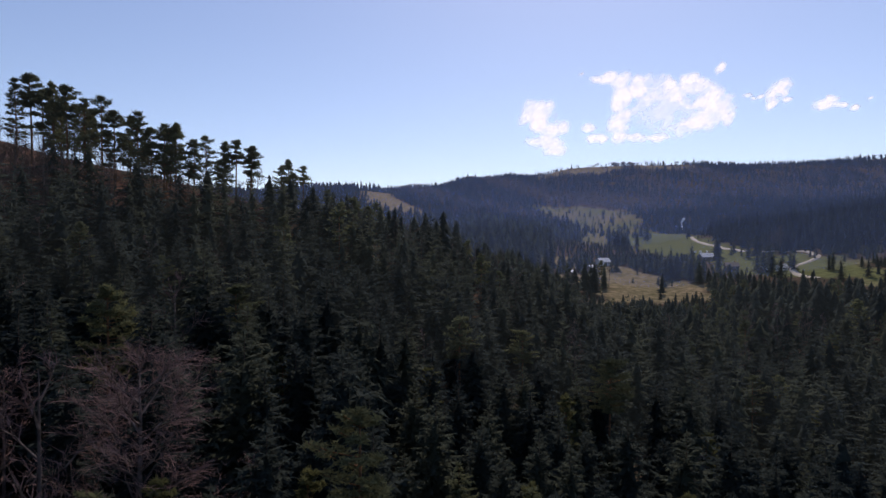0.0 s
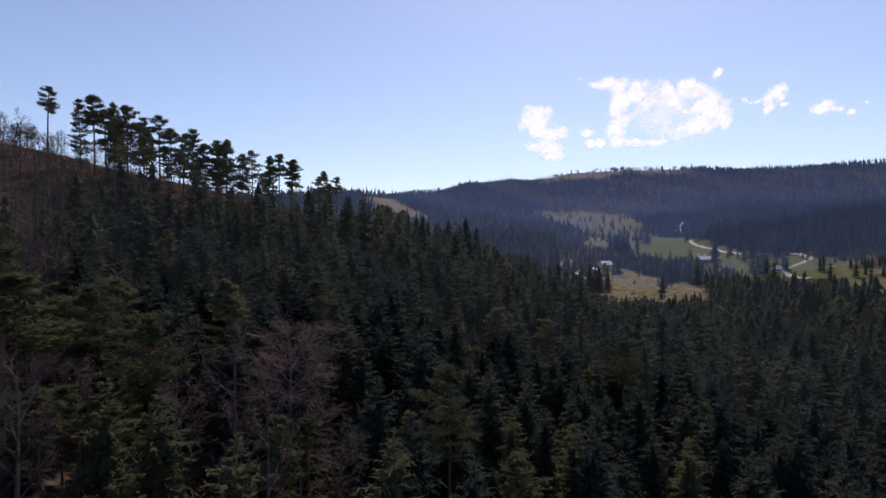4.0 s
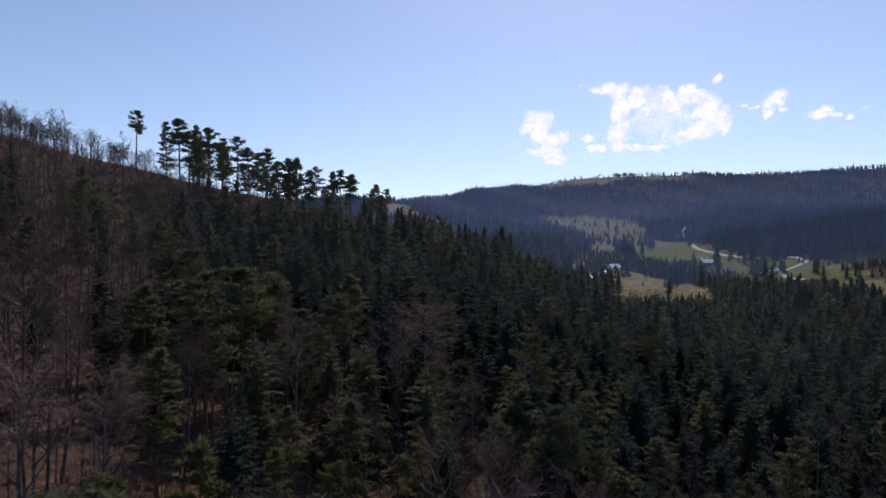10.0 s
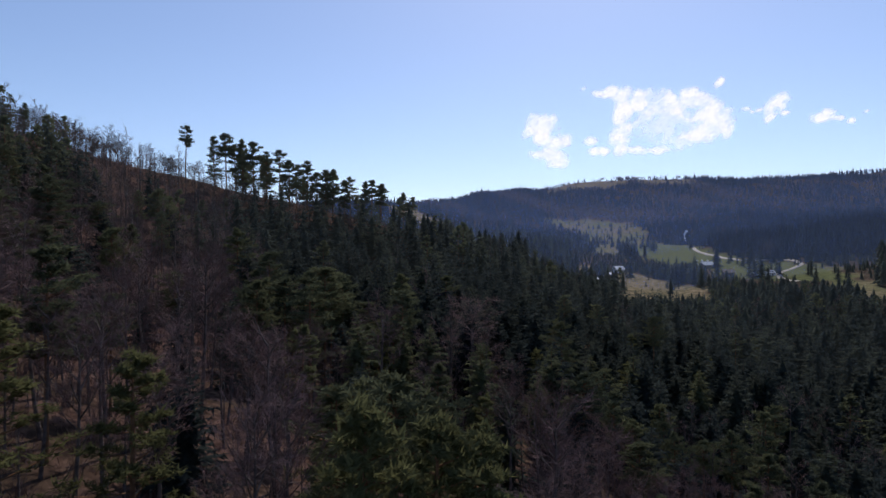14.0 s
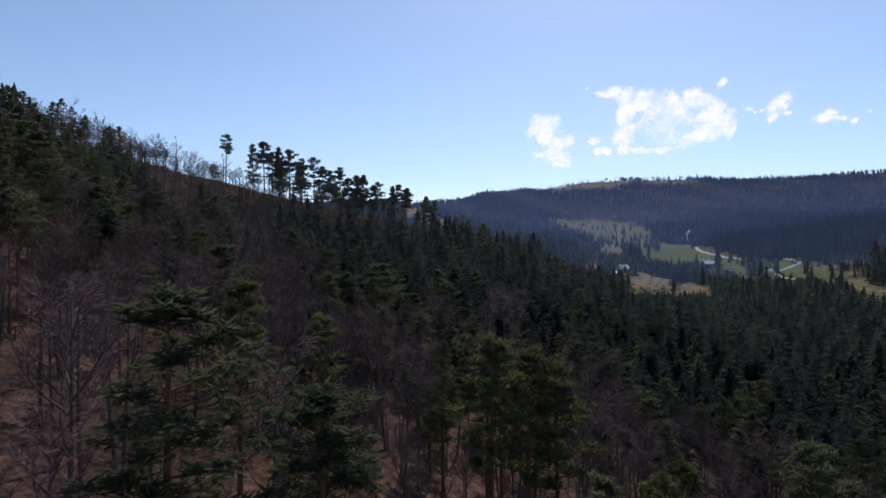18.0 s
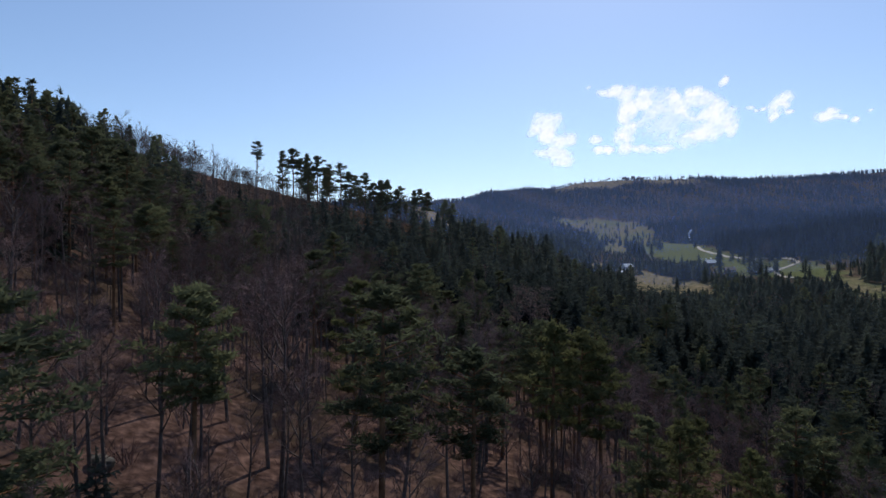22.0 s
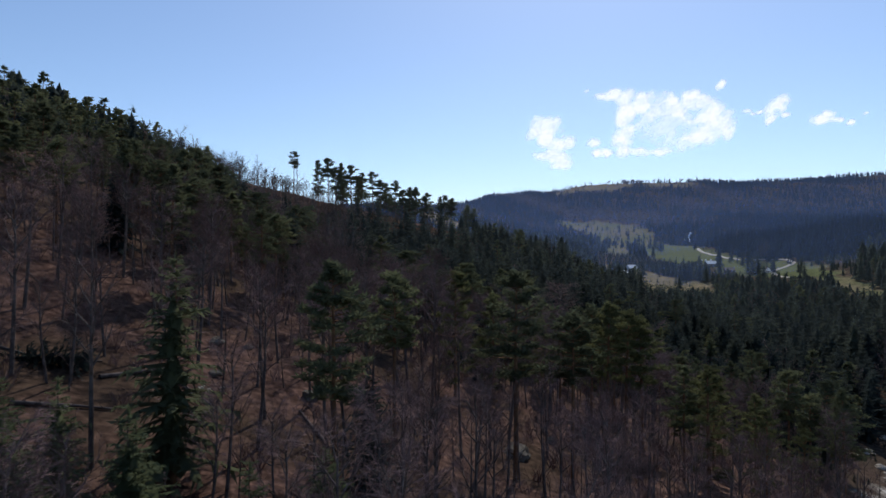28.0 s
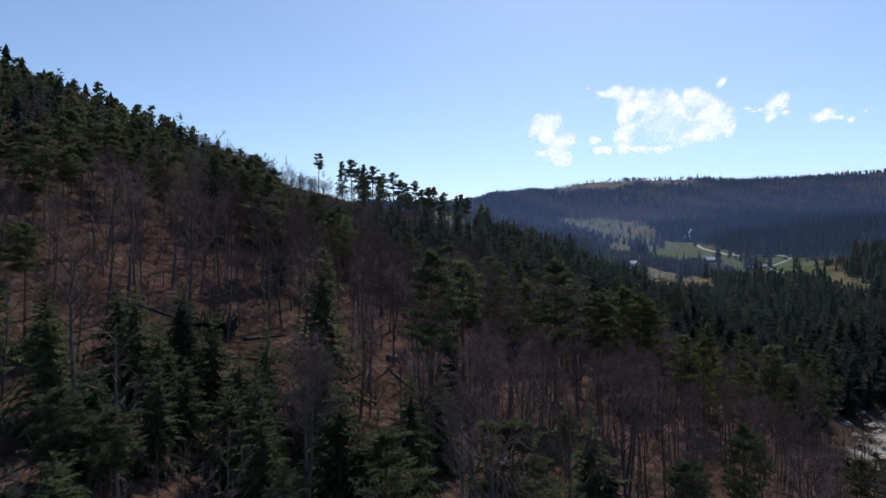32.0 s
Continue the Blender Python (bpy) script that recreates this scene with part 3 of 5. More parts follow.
def woods(name, shapes, mats, spots, seed, lo, hi, label, category):
    """Many trees in one mesh of kind stuff: shapes are pairs of wood and leaf."""
    rng = np.random.default_rng(seed)
    spots = np.asarray(spots, float).reshape(-1, 3)
    pick = rng.integers(0, len(shapes), len(spots))
    vs, fs, ix, tn, n = [], [], [], [], 0
    for k, (wood, leaf) in enumerate(shapes):
        here = spots[pick == k]
        if not len(here):
            continue
        (v1, f1), (v2, f2) = wood.arrays(), leaf.arrays()
        v, f = np.concatenate([v1, v2]), np.concatenate([f1, f2 + len(v1)])
        a, s = rng.random(len(here)) * 6.2832, here[:, 2] * rng.uniform(lo, hi, len(here))
        fat = s * rng.uniform(0.9, 1.12, len(here))
        c, si = np.cos(a)[:, None], np.sin(a)[:, None]
        px = (c * v[:, 0] - si * v[:, 1]) * fat[:, None] + here[:, :1]
        py = (si * v[:, 0] + c * v[:, 1]) * fat[:, None] + here[:, 1:2]
        pz = v[:, 2] * s[:, None] + (height(here[:, 0], here[:, 1]) - 0.2)[:, None]
        vs.append(np.stack([px, py, pz], -1).reshape(-1, 3))
        fs.append((f[None] + (np.arange(len(here)) * len(v))[:, None, None] + n).reshape(-1, 3))
        ix.append(np.tile(np.r_[np.zeros(len(f1), int), np.ones(len(f2), int)], len(here)))
        tn.append(np.repeat(rng.random(len(here)), len(v)))
        n += len(v) * len(here)
    if not vs:
        return
    me = mesh_of(name, np.concatenate(vs), np.concatenate(fs), mats, np.concatenate(ix), np.concatenate(tn))
    tagged(new(name, me), label, category, kind="stuff")


def scatter(x0, x1, y0, y1, gap, seed):
    """Spots on a jittered lattice."""
    rng = np.random.default_rng(seed)
    X, Y = np.meshgrid(np.arange(x0, x1, gap), np.arange(y0, y1, gap))
    X[1::2] += gap / 2
    return np.stack([(X + rng.uniform(-0.42, 0.42, X.shape) * gap).ravel(), (Y + rng.uniform(-0.42, 0.42, X.shape) * gap).ravel()], 1), rng


# near woods: every tree a thing of its own
SPRUCES = [tree("spruce", spruce_shape(k, 18, f, 24, 9, 8), (M_BARK, M_SPRUCE),
                "dark green spruce with drooping tiered branches on the hillside", "hillside spruces") for k, f in enumerate((0.28, 0.32, 0.26, 0.35))]
PINES = [tree("pine", layered_pine(10 + k, 20, c, sp, 11, 5, 12, 10, 0.037, 0.42, 0.24), (M_PBARK, M_PINE),
              "olive green pine with a bare reddish trunk and layered crown", "hillside pines") for k, (c, sp) in enumerate(((0.58, 0.2), (0.5, 0.18), (0.64, 0.19), (0.42, 0.17)))]
BARES = [tree("bare_tree", bare_shape(20 + k, 20, 11, 6, 6, 3, f), (M_GREY, M_TWIG),
              "leafless grey-brown broadleaf tree with fine purplish twigs", "bare hillside trees", ("trunk", "twig_crown")) for k, f in enumerate((0.42, 0.5, 0.35, 0.55))]
CRESTS = [tree("ridge_pine", layered_pine(40 + k, 20.4, c, sp, w, 6, 9, 9, 0.045, 0.5, pk), (M_PBARK, M_PINE),
               "tall slender pine with a long bare trunk on the ridge", "ridge pines") for k, (c, sp, w, pk) in enumerate(
                   ((0.52, 0.165, 9, 0.28), (0.4, 0.16, 11, 0.32), (0.66, 0.155, 7, 0.25), (0.28, 0.155, 13, 0.36), (0.46, 0.135, 10, 0.34), (0.36, 0.18, 11, 0.3)))]
BROADS = [tree("broad_pine", pine_shape(45 + k, 17, c, 0.2, 28, 11, 18, 0.36, 0.038, 0.75), (M_PBARK, M_BROAD),
               "broad olive green pine with a full low crown", "broad pines") for k, c in enumerate((0.16, 0.24, 0.1))]

ROUNDS = [tree("round_pine", pine_shape(55 + k, 22, c, 0.15, 26, 11, 18, 0.36, 0.034, 0.75), (M_PBARK, M_BROAD),
               "yellowish green pine with a rounded crown on a tall trunk", "round pines") for k, c in enumerate((0.5, 0.44))]
OLIVES = [tree("conical_pine", spruce_shape(165 + k, 19, f, 24, 9, 8, 0.14), (M_PBARK, M_OLIVE),
               "olive green conical pine on the lower slope", "conical pines") for k, f in enumerate((0.27, 0.31, 0.29))]


# the trees that stand out: place and size
FRONT = (
    (-30.3, -57.3, 0.85), (15.4, 14.6, 0.85), (-41.5, -25.0, 1.0), (-33.9, -19.2, 1.0), (-29.5, -19.4, 0.9))
# pines, conical pines, broad pines, spruces and bare trees by place and by the height of their tops above the datum
PINE_TOPS = ((-70.0, -69.0, 57.9), (-55.2, -68.3, 58.0), (-47.8, -66.2, 52.7), (-74.6, -84.1, 59.3), (-36.4, -29.0, 51.0))
OLIVE_TOPS = (
    (-40.0, 37.4, 48.0), (-35.0, 37.5, 47.0), (-25.9, 32.3, 44.2), (-12.8, 36.5, 43.2), (1.8, 67.0, 36.4), (8.2, 55.6, 38.2), (25.6, 63.0, 33.6), (-46.3, 21.5, 50.0), (-88.5, -88.0, 60.3))
ROUND_TOPS = ((-37.0, -42.3, 52.7), (-33.5, -40.6, 51.0), (-30.2, -39.0, 49.7))
BROAD_TOPS = ((-28.3, -60.5, 45.0),)
SPRUCE_TOPS = ((-69.8, 31.5, 51.9), (-45.5, 15.2, 43.6), (-97.3, 62.8, 50.5), (-103.2, -94.9, 54.6))
BARE_TOPS = ((-74.7, -75.0, 55.0), (-61.8, -66.0, 52.5), (-76.3, -77.9, 56.5), (-84.0, -77.7, 58.0), (-68.3, -89.8, 51.0), (-52.3, -72.7, 47.5))
BROAD = (
    (-24, -51, 1.0), (-19, -41, 1.0), (-15, -47, 0.88), (-10, -38, 0.82), (-18, -56, 0.82), (-11, -53, 0.74), (-62, -37, 1.35), (-55, -32, 1.18),
    (-42.0, -5.9, 1.0), (-33.0, 2.4, 0.88), (-26.2, 16.5, 0.88), (-43.3, -17.4, 1.06), (-29.3, -7.5, 0.88), (-42.3, 43.7, 1.0), (-23.7, 50.5, 0.88), (-12.4, 56.4, 0.88),
    (9.3, 63.4, 0.82), (28.0, 68.7, 0.82), (-46.1, 51.5, 0.82), (18.2, 89.7, 0.82), (39.6, 90.9, 0.71), (71.8, 115.5, 0.76), (-1.9, 90.8, 0.82), (-44.4, 88.4, 0.88),
    (-21.5, 82.0, 0.88))
FRONT_SPRUCE = (
    (10, 53, 1.05), (28, 111, 1.02), (2, 150, 0.93), (-25, 86, 0.9), (-26, 106, 0.94), (-67, 109, 1.03), (-77.5, 49, 0.83), (22, 47, 0.75),
    (-2, 14, 0.88), (-119, 120, 0.82), (-78.0, 29.2, 0.83), (-43.5, 5.3, 0.89), (-72.6, 56.4, 1.0),
    (-51.5, 40.1, 0.89), (26.7, 103.5, 1.11))
YOUNG_AT = (
    (-104.1, -93.6, 1.22), (-99.6, -95.6, 1.02), (-102.3, -103.1, 1.02), (-99.5, -109.1, 0.92), (-94.9, -100.6, 0.92), (-91.5, -102.8, 0.87), (-87.0, -97.6, 0.97), (-73.4, -97.6, 0.71),
    (-107.1, -98.5, 1.12), (-104.8, -114.9, 0.82), (-98.9, -104.4, 0.87), (-93.2, -107.6, 0.82), (-88.8, -111.6, 0.71), (-80.7, -108.7, 0.71))
FRONT_BARE = (
    (-107.2, -108.7, 1.05), (-70.1, -106.6, 0.95), (-101.2, -46.7, 1.1), (-55.3, -27.3, 0.95), (-36, 46, 0.9), (-19, 43, 0.8), (-44, 61, 0.95), (-12, 37, 0.7),
    (-31, 62, 0.9), (-50, 50, 0.85))
RIDGE = (
    (-147.8, 196.4, 1.28), (-132.8, 190.8, 1.3), (-126.9, 189.1, 1.42), (-122.7, 188.2, 1.21), (-119.1, 187.4, 1.38), (-114.2, 186.3, 1.37), (-108.1, 185.0, 1.33), (-102.0, 183.4, 1.41),
    (-97.7, 182.2, 1.23), (-89.7, 180.0, 1.24), (-85.1, 179.3, 1.09), (-82.1, 180.4, 1.16), (-79.1, 181.4, 1.21), (-74.4, 183.0, 1.01), (-66.4, 185.9, 1.05), (-63.6, 188.2, 1.0),
    (-59.9, 191.5, 0.97), (-194.4, 158.6, 0.73), (-50.7, 201.0, 0.88), (-46.8, 205.0, 0.86), (-48.4, 199.0, 0.7), (-52.2, 197.5, 0.74), (-121.2, 194.2, 1.12), (-118.7, 197.2, 0.83), (-111.0, 191.3, 0.99), (-110.6, 192.0, 1.0),
    (-96.2, 188.2, 1.05), (-93.7, 191.2, 0.77), (-81.9, 184.3, 1.02), (-84.6, 187.4, 0.71), (-72.9, 189.0, 1.01), (-70.4, 192.0, 0.62), (-60.4, 193.2, 0.88), (-62.4, 198.5, 0.55))

spots, rng_s = scatter(-290, 330, -230, 400, 6.2, 3)
sx_, sy_ = spots[:, 0], spots[:, 1]
sp_, pi_, ba_, cr_ = stands(sx_, sy_)
dry_, green_, stone_ = cover(sx_, sy_)
open_ = np.maximum(np.maximum(dry_, green_), stone_)
total = sp_ + pi_ + ba_
dice = rng_s.random(len(spots)) * np.maximum(total, 1.0)
kind = np.where(dice < sp_, 0, np.where(dice < sp_ + pi_, 1, np.where(dice < total, 2, 3)))
# The near slope is mixed: a good third of its spruces give way to bare trees and pines.
mixed = (sx_ > -75) & (sx_ < 0) & (sy_ > 0) & (sy_ < 60) & (kind == 0)
swap = random.Random(83)
turn_up = np.array([swap.random() for _ in sx_])
kind[mixed & (turn_up < 0.32)] = 2
kind[mixed & (turn_up > 0.82)] = 1
kind[(open_ > 0.35) & (rng_s.random(len(spots)) > 0.06)] = 3
kind[stone_ > 0.05] = 3
for kx, ky, _ in (*FRONT, *BROAD, *FRONT_SPRUCE, *FRONT_BARE, *RIDGE, *PINE_TOPS, *OLIVE_TOPS, *ROUND_TOPS, *BROAD_TOPS, *SPRUCE_TOPS, *BARE_TOPS):
    kind[np.hypot(sx_ - kx, sy_ - ky) < 3.6] = 3
for kx, ky, _ in YOUNG_AT:
    kind[np.hypot(sx_ - kx, sy_ - ky) < 4.5] = 3
for kx, ky, _ in (*BROAD, *BROAD_TOPS):
    kind[(np.hypot(sx_ - kx, sy_ - ky + 3) < 7) & (kind == 2)] = 3
# round the tall pines near the path's end the wood is mostly leafless
leafless = (sx_ > -112) & (sx_ < -38) & (sy_ > -112) & (sy_ < -52) & (kind < 2)
kind[leafless & (rng_s.random(len(spots)) < 0.75)] = 2
# the woods thin out beyond the ridge and behind the start of the slope
aside = (np.abs(sx_ + 73) > 0.75 * (sy_ + 166) + 45) | (sy_ < -190)
kind[aside & (rng_s.random(len(spots)) < 0.6)] = 3
seen = np.zeros(len(spots), bool)
for k in range(9):
    px, py = -73 * k / 8, -166 * k / 8
    seen |= np.abs(sx_ - px) < 0.76 * (sy_ - py) + 14
kind[~seen] = 3
size = rng_s.uniform(0.65, 1.1, len(spots))
size = np.where((sy_ < -95) & (sx_ > -150) & (kind < 2), size * 0.72, size)
# younger, lower trees in the valley before the meadows
az = sx_ / np.maximum(sy_, 1)
fall = np.where(az < 0.22, 0.05, np.where(sy_ < 330, np.where(az < 0.44, 0.1, 0.06), np.where(az < 0.44, 0.024, 0.05)))
young = (60 - fall * sy_ - height(sx_, sy_)) / 16
ahead = (az > -0.3) & (az < 0.02) & (sy_ > 60)
size = np.where(ahead, np.clip(np.minimum(size, (60 + (0.046 - 0.22 * az) * sy_ - height(sx_, sy_)) / 18), 0.3, 2), size)
size = np.where((az > np.where(sy_ > 250, 0.15, 0.2)) & (az < 0.78) & (sy_ > 120), np.clip(np.minimum(size, young), 0.34, 2), size)
size = np.where(np.maximum(within(SIDE, sx_ + 16, sy_ + 24, 10), within(SIDE, sx_ + 36, sy_ + 56, 10)) > 0.3, size * 0.36, size)
# the stream's bank opens towards the path's end
bank_az = (sx_ + 73) / np.maximum(sy_ + 166, 1)
low_bank = (bank_az > 0.61) & (bank_az < 0.8) & (sy_ > -150) & (sy_ < 40)
size = np.where(low_bank, np.clip(np.minimum(size, (59 - 0.275 * np.hypot(sx_ + 73, sy_ + 166) - height(sx_, sy_)) / 19), 0.1, 2), size)
size = np.where((sx_ > -48) & (sx_ < 5) & (sy_ > -112) & (sy_ < -42), np.minimum(size, 0.62), size)
# low growth before the houses
HOUSES = ((123, 466), (101, 415), (81, 382), (198, 457), (208, 373), (199, 378))
for hx, hy in HOUSES:
    lane = (sy_ < hy) & (sy_ > hy - 70) & (np.abs(sx_ - hx + (hy - sy_) * (hx + 40) / (hy + 80)) < 7)
    size = np.where(lane, np.minimum(size, 0.22), size)
# the trees that stand out are not hidden by the random ones
for hx, hy, top in (*PINE_TOPS, *OLIVE_TOPS, *ROUND_TOPS, *SPRUCE_TOPS):
    part_way = min(max((75 - hy) / 166, 0), 1)
    ex, ey = -73 * part_way, -166 * part_way
    far = math.hypot(hx - ex, hy - ey)
    ux, uy = (hx - ex) / far, (hy - ey) / far
    along, off = (sx_ - ex) * ux + (sy_ - ey) * uy, np.abs((sx_ - ex) * uy - (sy_ - ey) * ux)
    lane = (off < 4.5) & (along > 5) & (along < far - 3) & (kind < 3)
    low = 59.5 + (0.45 * top + 0.55 * float(height(hx, hy)) - 59.5) * along / far
    size = np.where(lane, np.clip(np.minimum(size, (low - height(sx_, sy_)) / 19), 0.15, 2), size)
# the way of the camera stays clear
lane_t = np.clip(-(sy_) / 166, -0.2, 1.3)
size = np.where((sx_ < -8) & (sy_ > 0) & (sy_ < 130), size * 1.15, size)
size = np.where(np.abs(sx_ + 73 * lane_t) < 9, np.minimum(size, 0.8), size)
size = np.where((sx_ < -135) & (sy_ < 20), size * 0.76, np.where((sx_ < -150) & (sy_ < 95), size * 0.82, size))
near_ = (sx_ > -150) & (sx_ < 60) & (sy_ > -130) & (sy_ < 130)
order = np.argsort((sx_ + 60) ** 2 * 0.6 + (sy_ + 40) ** 2)
for k, protos in ((0, SPRUCES), (1, PINES), (2, BARES)):
    chosen = order[(kind[order] == k) & near_[order]][:290]
    plant(protos, [(sx_[i], sy_[i], size[i]) for i in chosen], random.Random(50 + k), 0.9, 1.1)
    kind[chosen] = 4

# the trees that stand out
def sized(tops, tall):
    """Places and scales from places and the heights of the tops."""
    return [(x, y, (top - float(height(x, y)) + 0.15) / tall) for x, y, top in tops]


fronts = [copy_thing(p, p.matrix_basis) for p in PINES]
plant(fronts, (*FRONT, *sized(PINE_TOPS, 20)), random.Random(62), 0.99, 1.01)
plant(OLIVES, sized(OLIVE_TOPS, 19.4), random.Random(66), 0.99, 1.01)
plant(ROUNDS, sized(ROUND_TOPS, 22), random.Random(67), 0.99, 1.01)
plant(BROADS, (*BROAD, *sized(BROAD_TOPS, 17)), random.Random(65), 0.99, 1.01)
plant([copy_thing(p, p.matrix_basis) for p in SPRUCES], (*FRONT_SPRUCE, *sized(SPRUCE_TOPS, 18.4)), random.Random(63), 0.99, 1.01)
plant([copy_thing(p, p.matrix_basis) for p in BARES], (*FRONT_BARE, *sized(BARE_TOPS, 20)), random.Random(64), 0.99, 1.01)

# the pines that stand along the ridge
plant([copy_thing(CRESTS[2], CRESTS[2].matrix_basis)], RIDGE[:1], random.Random(60), 0.99, 1.01)
plant(CRESTS, RIDGE[1:], random.Random(61), 0.96, 1.04)

# the rest of the hillside
LOW_SPRUCE = [low_spruce(70 + k, 17, f, 10, 7) for k, f in enumerate((0.26, 0.3, 0.24, 0.28, 0.25))]
MID_SPRUCE = [mid_spruce(75 + k, 18, f) for k, f in enumerate((0.29, 0.34, 0.26, 0.31))]
LOW_PINE = [layered_pine(80 + k, 17, c, 0.19, 8, 5, 3, 5, 0.074, 0.95, 0.34) for k, c in enumerate((0.36, 0.26, 0.42, 0.3))]
MID_BARE = [bare_shape(90 + k, 19, 7, 4, 5, 1, f, 1.7) for k, f in enumerate((0.3, 0.4, 0.25))]
LOW_BARE = [bare_shape(95 + k, 15, 5, 3, 5, 1, f, 3.0) for k, f in enumerate((0.3, 0.4, 0.25))]
CREST_BARE = [bare_shape(120 + k, 14, 12, 5, 7, 1, f, 2.5, w) for k, (f, w) in enumerate(((0.22, 1.7), (0.34, 1.4), (0.18, 2.0), (0.45, 1.1)))]
on_crest = (cr_ > 0.3) & (sy_ > 140)
far_spots = np.c_[spots, size]
close = (sx_ > -190) & (sx_ < 150) & (sy_ > -160) & (sy_ < 185)
woods("spruce_wood", MID_SPRUCE, [M_BARK, M_SPRUCE], far_spots[(kind == 0) & close], 1, 0.85, 1.15, "dense dark green spruce wood on the slopes", "wood")
woods("outer_spruce_wood", LOW_SPRUCE, [M_BARK, M_SPRUCE], far_spots[(kind == 0) & ~close], 21, 0.85, 1.15, "dark green spruce wood in the valley", "wood")
woods("pine_wood", LOW_PINE, [M_PBARK, M_PINE], far_spots[kind == 1], 2, 0.85, 1.1, "olive green pine wood on the upper slope", "wood")
woods("bare_wood", MID_BARE, [M_GREY, M_TWIG], far_spots[(kind == 2) & close & ~on_crest], 3, 0.85, 1.1, "leafless brown broadleaf wood on the slope", "wood")
woods("outer_bare_wood", LOW_BARE, [M_GREY, M_TWIG], far_spots[(kind == 2) & ~close & ~on_crest], 23, 0.85, 1.1, "leafless broadleaf wood along the crest and valley", "wood")

brow, rng_w = scatter(-250, -62, 178, 206, 4.6, 19)
brow = brow[rng_w.random(len(brow)) < 0.34 + 0.3 * np.sin(brow[:, 0] / 5.1)]
woods("crest_bare_wood", CREST_BARE, [M_BARK, M_BARK], np.r_[far_spots[(kind == 2) & on_crest], np.c_[brow, rng_w.uniform(0.6, 1.0, len(brow))]], 24, 0.6, 1.15, "leafless fine-twigged trees along the ridge crest", "wood")

# broad young conifers low on the slope
low, rng_l = scatter(-150, -45, -150, -96, 6.5, 41)
low = low[(rng_l.random(len(low)) < 0.45) & (np.abs(low[:, 0] - 73 * low[:, 1] / 166) > 10)]
YOUNG = [tree("young_spruce", spruce_shape(160 + k, 11, f, 20, 11, 10, 0.03), (M_BARK, M_YOUNG), "bushy young green spruce low on the slope", "young spruces") for k, f in enumerate((0.36, 0.42, 0.32))]
plant(YOUNG, [*YOUNG_AT, *((x, y, rng_l.uniform(0.75, 1.2)) for x, y in low)], random.Random(42), 0.95, 1.05)

# thin young broadleaf trees between the taller ones
thin, rng_t = scatter(-190, 30, -140, 190, 5.6, 17)
_, _, tb, tc = stands(thin[:, 0], thin[:, 1])
thin = thin[rng_t.random(len(thin)) < tb * 0.95 * (1 - 0.8 * tc)]
woods("young_bare_wood", [bare_shape(140 + k, 11, 6, 3, 4, 1, 0.2, 1.5) for k in range(3)], [M_GREY, M_TWIG], np.c_[thin, rng_t.uniform(0.6, 1.1, len(thin))], 18, 0.85, 1.1,
      "thin leafless young trees on the slope", "wood")

# the broad beech over the spruces
BEECH = tree("beech", bare_shape(150, 26, 20, 9, 7, 3, 0.2, 0.8), (M_GREY, M_TWIG), "broad leafless beech with a reddish haze of twigs", "", ("trunk", "twig_crown"))
BEECH.matrix_basis = stand(BEECH, -27, 52, 0.98, 0.4) @ Matrix.Diagonal((1.4, 1.4, 1.0, 1))

# undergrowth of leafless shrubs and saplings below the bare trees
def shrub_shape(seed):
    rng = random.Random(seed)
    twig = Shape()
    for k in range(26):
        p = Vector((rng.uniform(-0.5, 0.5), rng.uniform(-0.5, 0.5), -0.1))
        d = (rnd_vec(rng) * 0.5 + Vector((0, 0, 1))).normalized()
        e = p + d * rng.uniform(1.0, 2.6)
        o = d.orthogonal().normalized() * 0.03
        twig.tri(p - o, p + o, e)
        q = p.lerp(e, 0.5)
        w = (d + rnd_vec(rng) * 0.7).normalized()
        twig.tri(q - o * 0.7, q + o * 0.7, q + w * rng.uniform(0.5, 1.1))
    return Shape(), twig


under, rng_u = scatter(-210, 40, -150, 216, 3.4, 12)
_, _, ub, uc = stands(under[:, 0], under[:, 1])
under = under[rng_u.random(len(under)) < np.where(under[:, 1] > 140, 0.7 * np.maximum(ub, uc), ub * 0.95 * (1 - 0.3 * uc))]
woods("undergrowth", [shrub_shape(130 + k) for k in range(4)], [M_GREY, M_TWIG], np.c_[under, rng_u.uniform(0.7, 1.7, len(under))], 13, 0.8, 1.2,
      "leafless brown shrubs and saplings on leaf litter", "undergrowth")

# far woods beyond the meadow
FAR_SPRUCE = [far_spruce(100 + k, t, f) for k, (t, f) in enumerate(((15, 0.2), (17, 0.25), (12, 0.24), (19, 0.18)))]
FAR_BARE = [far_bare(110 + k, 13) for k in range(3)]


